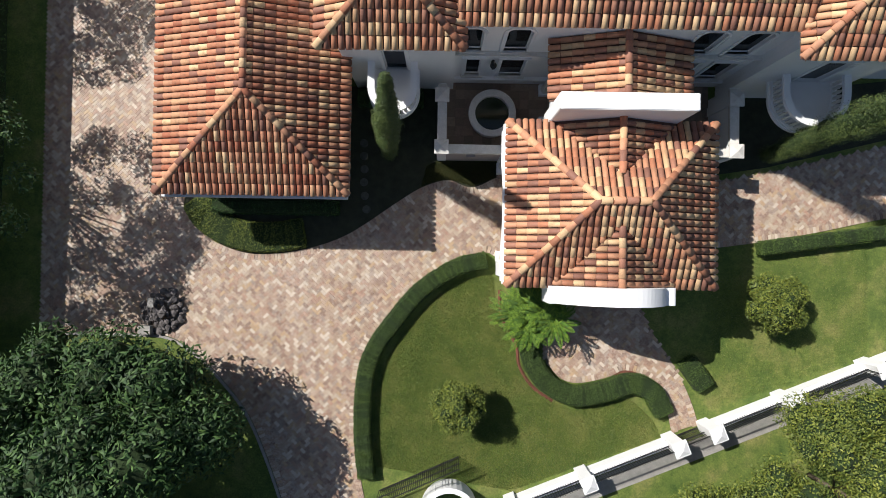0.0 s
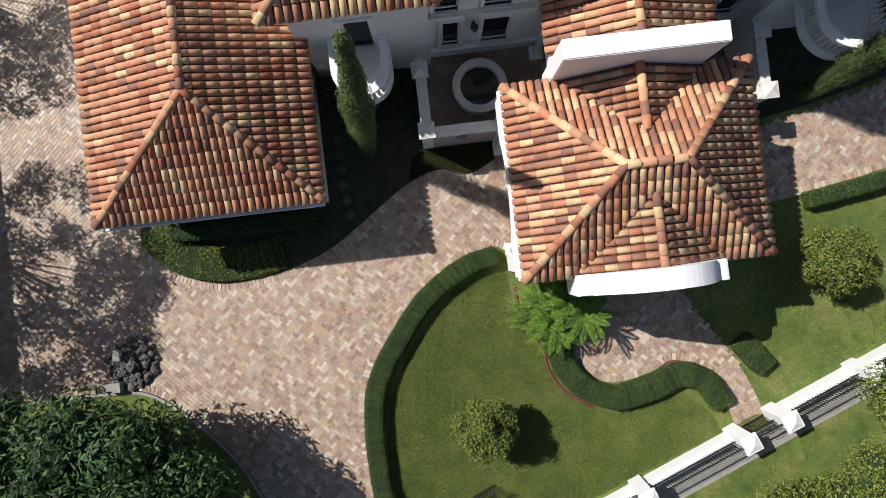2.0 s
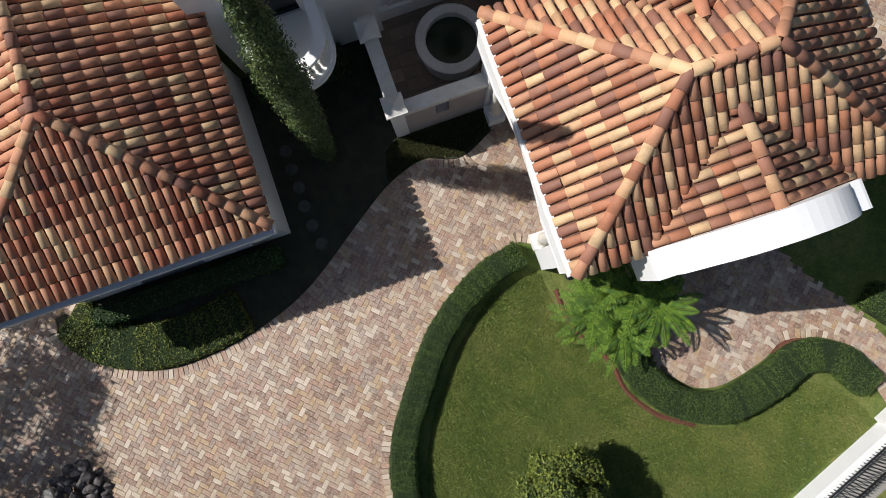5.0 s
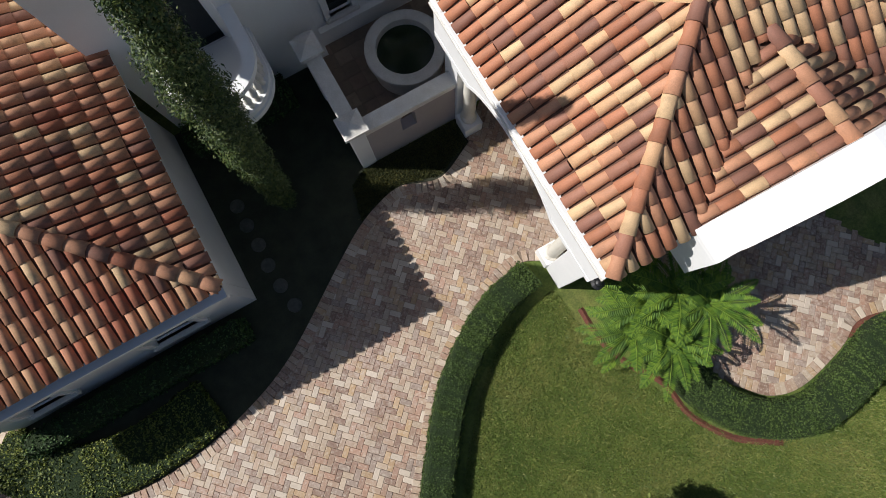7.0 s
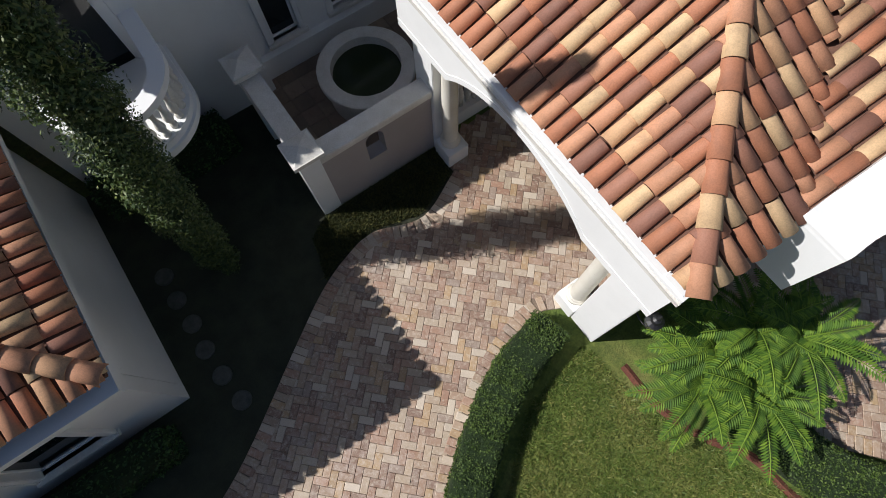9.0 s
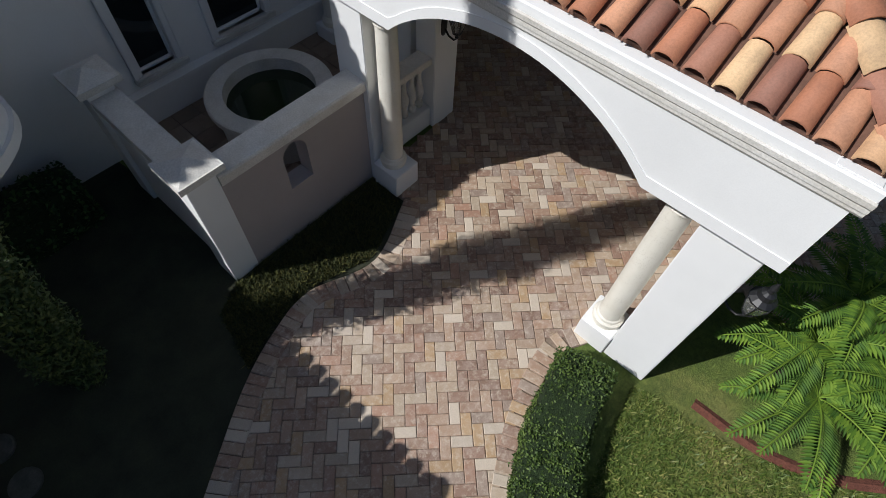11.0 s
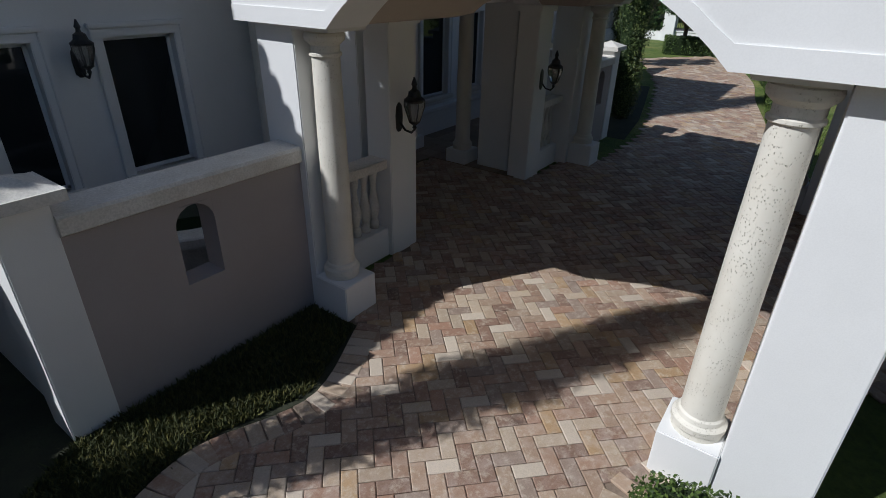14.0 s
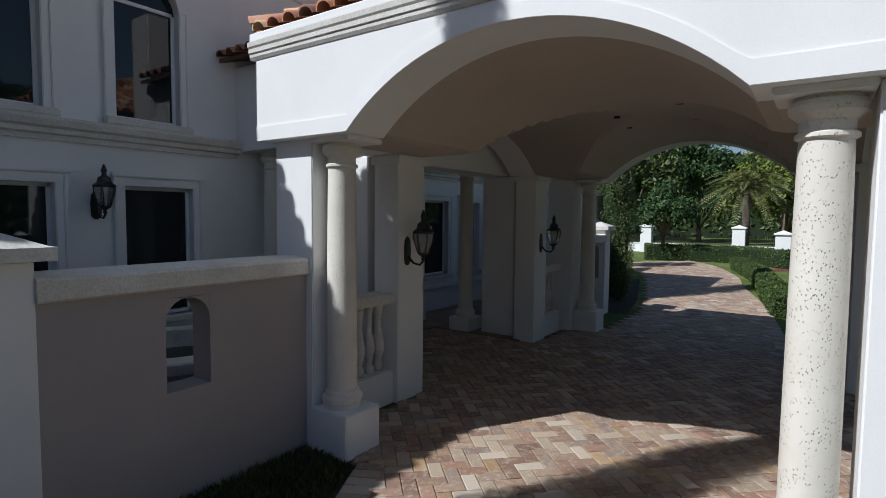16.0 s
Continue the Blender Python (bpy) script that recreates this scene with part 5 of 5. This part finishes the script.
# ---- grass ----
def grass(name, poly, count, h, seed, label, z=0.0, mat=None):
    g = np.random.default_rng(seed)
    xs, ys = [p[0] for p in poly], [p[1] for p in poly]
    P = []
    while len(P) < count:
        p = (g.uniform(min(xs), max(xs)), g.uniform(min(ys), max(ys)))
        if inside(p, poly):
            P.append(p)
    P = np.array(P)
    n = len(P)
    a, hh = g.uniform(0, 6.28, n), h * g.uniform(0.5, 1.3, n)
    w = 0.006 + 0.1 * hh
    dx, dy = np.cos(a), np.sin(a)
    lean = g.normal(0, 0.5, (n, 2)) * hh[:, None]
    A = np.stack([P[:, 0] - dx * w, P[:, 1] - dy * w, np.full(n, z)], 1)
    B = np.stack([P[:, 0] + dx * w, P[:, 1] + dy * w, np.full(n, z)], 1)
    T = np.stack([P[:, 0] + lean[:, 0], P[:, 1] + lean[:, 1], z + hh], 1)
    V = np.stack([A, B, T], 1).reshape(-1, 3)
    ob = finish(name, V.tolist(), np.arange(3 * n).reshape(n, 3).tolist(), mat or blade)
    return tagged(ob, label, "grass", kind="stuff")


LAWN_A = [(2.6, 0.9), (0.9, 0.6), (-0.5, -0.5), (-1.8, -2.0), (-2.7, -3.6), (-3.1, -5.2), (-3.0, -8.6), (3.6, -9.7), (10.9, -7.0), (10.6, -6.2), (9.4, -5.1), (6.5, -5.7), (4.6, -4.7), (3.5, -2.4), (2.8, -0.8)]
grass("lawn_grass", LAWN_A, 150000, 0.06, 101, "short mown lawn grass")
# The next two strips use grass colours darkened to stand for shade.
grass("lawn_grass", [(0.0, 5.42), (0.45, 5.48), (1.5, 5.17), (2.65, 5.62), (2.65, 6.38), (0.22, 6.38), (-0.3, 6.3)], 16000, 0.07, 102, "grass strip under the terrace wall, coloured dark for shade", 0.01, shaded_blade)
grass("lawn_grass", [(-1.0, 5.1), (-0.4, 5.34), (0.02, 5.44), (-0.2, 6.4), (-0.75, 6.1)], 5000, 0.07, 103, "grass at the foot of the terrace post, coloured dark for shade", 0.01, shaded_blade)
grass("lawn_grass", [(13.2, 0.5), (15.5, 1.8), (21, 2.6), (21, -2.9), (13.4, -5.6)], 24000, 0.05, 104, "mown grass of the east lawn")

# ---- fence and gate ----
FA, FB = Vector((3.4, -10.15, 0)), Vector((26, -1.1, 0))
fd = (FB - FA).normalized()
fn = Vector((-fd.y, fd.x, 0))
fm = Matrix((fd, fn, Vector((0, 0, 1)))).transposed().to_4x4()
fm.translation = FA
GATE = 8.75


def fence_run(s0, s1, m, label):
    f = thing("fence", label, "fence", "street fences")
    f.matrix_world = m
    L = s1 - s0
    bm = bmesh.new()
    add_box(bm, s0, s1, -0.12, 0.12, 0, 0.62, 0.01)
    add_box(bm, s0, s1, -0.17, 0.17, 0.62, 0.7, 0.015)
    part("low_wall", bm, stucco, f)
    for z in (0.82, 1.5):
        box("rail", (s0, s1, -0.02, 0.02, z, z + 0.04), metal_black, f, bevel=0)
    n = int(L / 0.12)
    me = None
    for i in range(n):
        if me is None:
            bm = bmesh.new()
            add_box(bm, -0.011, 0.011, -0.011, 0.011, 0.7, 1.62)
            bmesh.ops.create_cone(bm, cap_ends=True, segments=5, radius1=0.022, radius2=0.002, depth=0.09, matrix=Matrix.Translation((0, 0, 1.66)))
            ob = part("picket", bm, metal_black, f)
            me = ob.data
        else:
            ob = new("picket", me)
            ob.parent = f
        ob.location = (s0 + 0.06 + 0.12 * i, 0, 0)


def fence_pier(s, m, h=1.75, w=0.28):
    p = thing("fence_pier", "white fence pier with a stepped pyramid cap", "pier", "fence piers")
    p.matrix_world = m @ Matrix.Translation((s, 0, 0))
    box("pier_body", (-w, w, -w, w, 0, h), stucco, p)
    bm = bmesh.new()
    add_box(bm, -w - 0.08, w + 0.08, -w - 0.08, w + 0.08, h, h + 0.1, 0.015)
    r = bmesh.ops.create_cone(bm, cap_ends=True, segments=4, radius1=(w + 0.04) * 1.4, radius2=0.02, depth=0.16, matrix=Matrix.Translation((0, 0, h + 0.18)) @ Matrix.Rotation(math.pi / 4, 4, "Z"))
    part("pier_cap", bm, stucco, p)


for s in (0.2, 3.9, GATE - 0.3, GATE + 1.55, 14.2, 18.6, 23.0):
    fence_pier(s, fm, 1.5)
for s0, s1 in ((0.48, 3.62), (4.18, GATE - 0.58), (GATE + 1.83, 13.92), (14.48, 18.32), (18.88, 22.72)):
    fence_run(s0, s1, fm, "white street wall topped with black iron pickets")


def iron_gate(m, w, h, label):
    t = thing("iron_gate", label, "gate", "iron gates")
    t.matrix_world = m
    for z in (0.1, h * 0.55, h - 0.1):
        box("gate_rail", (0, w, -0.02, 0.02, z, z + 0.045), metal_black, t, bevel=0)
    for i in range(int(w / 0.11) + 1):
        x = 0.11 * i
        box("gate_bar", (x - 0.01, x + 0.01, -0.01, 0.01, 0.05, h + 0.12 * math.sin(math.pi * x / w)), metal_black, t, bevel=0)
    for i in range(int(w / 0.36)):
        for z in (0.4, 1.05):
            x = 0.22 + 0.36 * i
            tube("scroll", [(x + (0.04 + 0.022 * k) * math.cos(k * 0.8), 0, z + (0.04 + 0.022 * k) * math.sin(k * 0.8)) for k in range(9)], 0.012, metal_black, t, 1.0, 5)


iron_gate(fm @ Matrix.Translation((GATE + 0.02, 0, 0)), 1.2, 1.45, "ornate black iron garden gate between white piers")
iron_gate(Matrix.Translation((-2.8, -9.75, 0)) @ Matrix.Rotation(radians(24), 4, "Z"), 4.2, 1.7, "ornate black iron driveway gate standing open")
cw = thing("curved_wall", "white curved entrance wall beside the drive gate", "wall")
bm = bmesh.new()
for i in range(14):
    a, b = radians(20 + 11 * i), radians(31 + 11 * i)
    prism(bm, [(0.6 + r * math.cos(t), -10.5 + r * math.sin(t)) for r, t in ((1.35, a), (1.35, b), (1.1, b), (1.1, a))], 0, 1.1)
part("wall_panel", bm, stucco, cw)
far = Matrix.Translation((42, -12, 0)) @ Matrix.Rotation(radians(92), 4, "Z")
for s in (0, 6, 12, 18.2, 24.4, 30.6, 36):
    fence_pier(s, far, 1.9, 0.4)
for s0, s1 in ((0.4, 5.6), (6.4, 11.6), (12.4, 17.8), (18.6, 24.0), (24.8, 30.2), (31, 35.6)):
    fence_run(s0, s1, far, "far white wall topped with black iron pickets")
fence_pier(0, Matrix.Translation((33.2, 3.2, 0)), 1.75, 0.36)
sheet("road", [(44, -60), (56, -60), (50, 80), (38.5, 80)], 0.006, asphalt, "grey asphalt street beyond the far fence", "road")
bm = bmesh.new()
prism(bm, [tuple((fm @ Vector(p))[:2]) for p in ((-6, -0.55, 0), (26, -0.55, 0), (26, -1.5, 0), (-6, -1.5, 0))], 0, 0.03)
tagged(part("sidewalk", bm, stone_grey), "grey concrete pavement outside the fence", "pavement", kind="structure")

# ---- rock feature ----
rocks = thing("rock_fountain", "pile of dark rugged rocks with a small basin", "fountain")
gr = random.Random(9)
for i in range(130):
    a, q = gr.uniform(0, 6.28), math.sqrt(gr.uniform(0, 1)) * 1.05
    s = gr.uniform(0.09, 0.2)
    bm = bmesh.new()
    bmesh.ops.create_icosphere(bm, subdivisions=1, radius=s)
    for v in bm.verts:
        v.co *= 1 + 0.9 * noise.noise(v.co * 14 + Vector((i * 3.1, 0, 0)))
        v.co.z *= gr.uniform(0.75, 0.8)
    bmesh.ops.translate(bm, verts=bm.verts, vec=(-13.5 + q * math.cos(a), -1.15 + q * math.sin(a), s * 0.5 + 0.55 * (1 - q)))
    part("rock", bm, rock, rocks)
box("stone_slab", (-14.55, -13.95, -2.3, -1.9, 0, 0.42), stone_grey, rocks)
box("basin", (-13.9, -13.6, -0.95, -0.5, 0.72, 0.8), stone_grey, rocks)
def fine(line):
    return [(x, y) for x, y, a in on_line(line, 0.15)]


lay(PATH_EDGE, foot, (8, -3), 60, edges=[fine(PATH_EDGE[2:-20])])
lay(DRIVE, road, (1.0, 3.2), 300, edges=[fine(HEDGE_EDGE), fine(BED_EDGE), fine(ISLAND_EDGE), fine(EAST_S)])
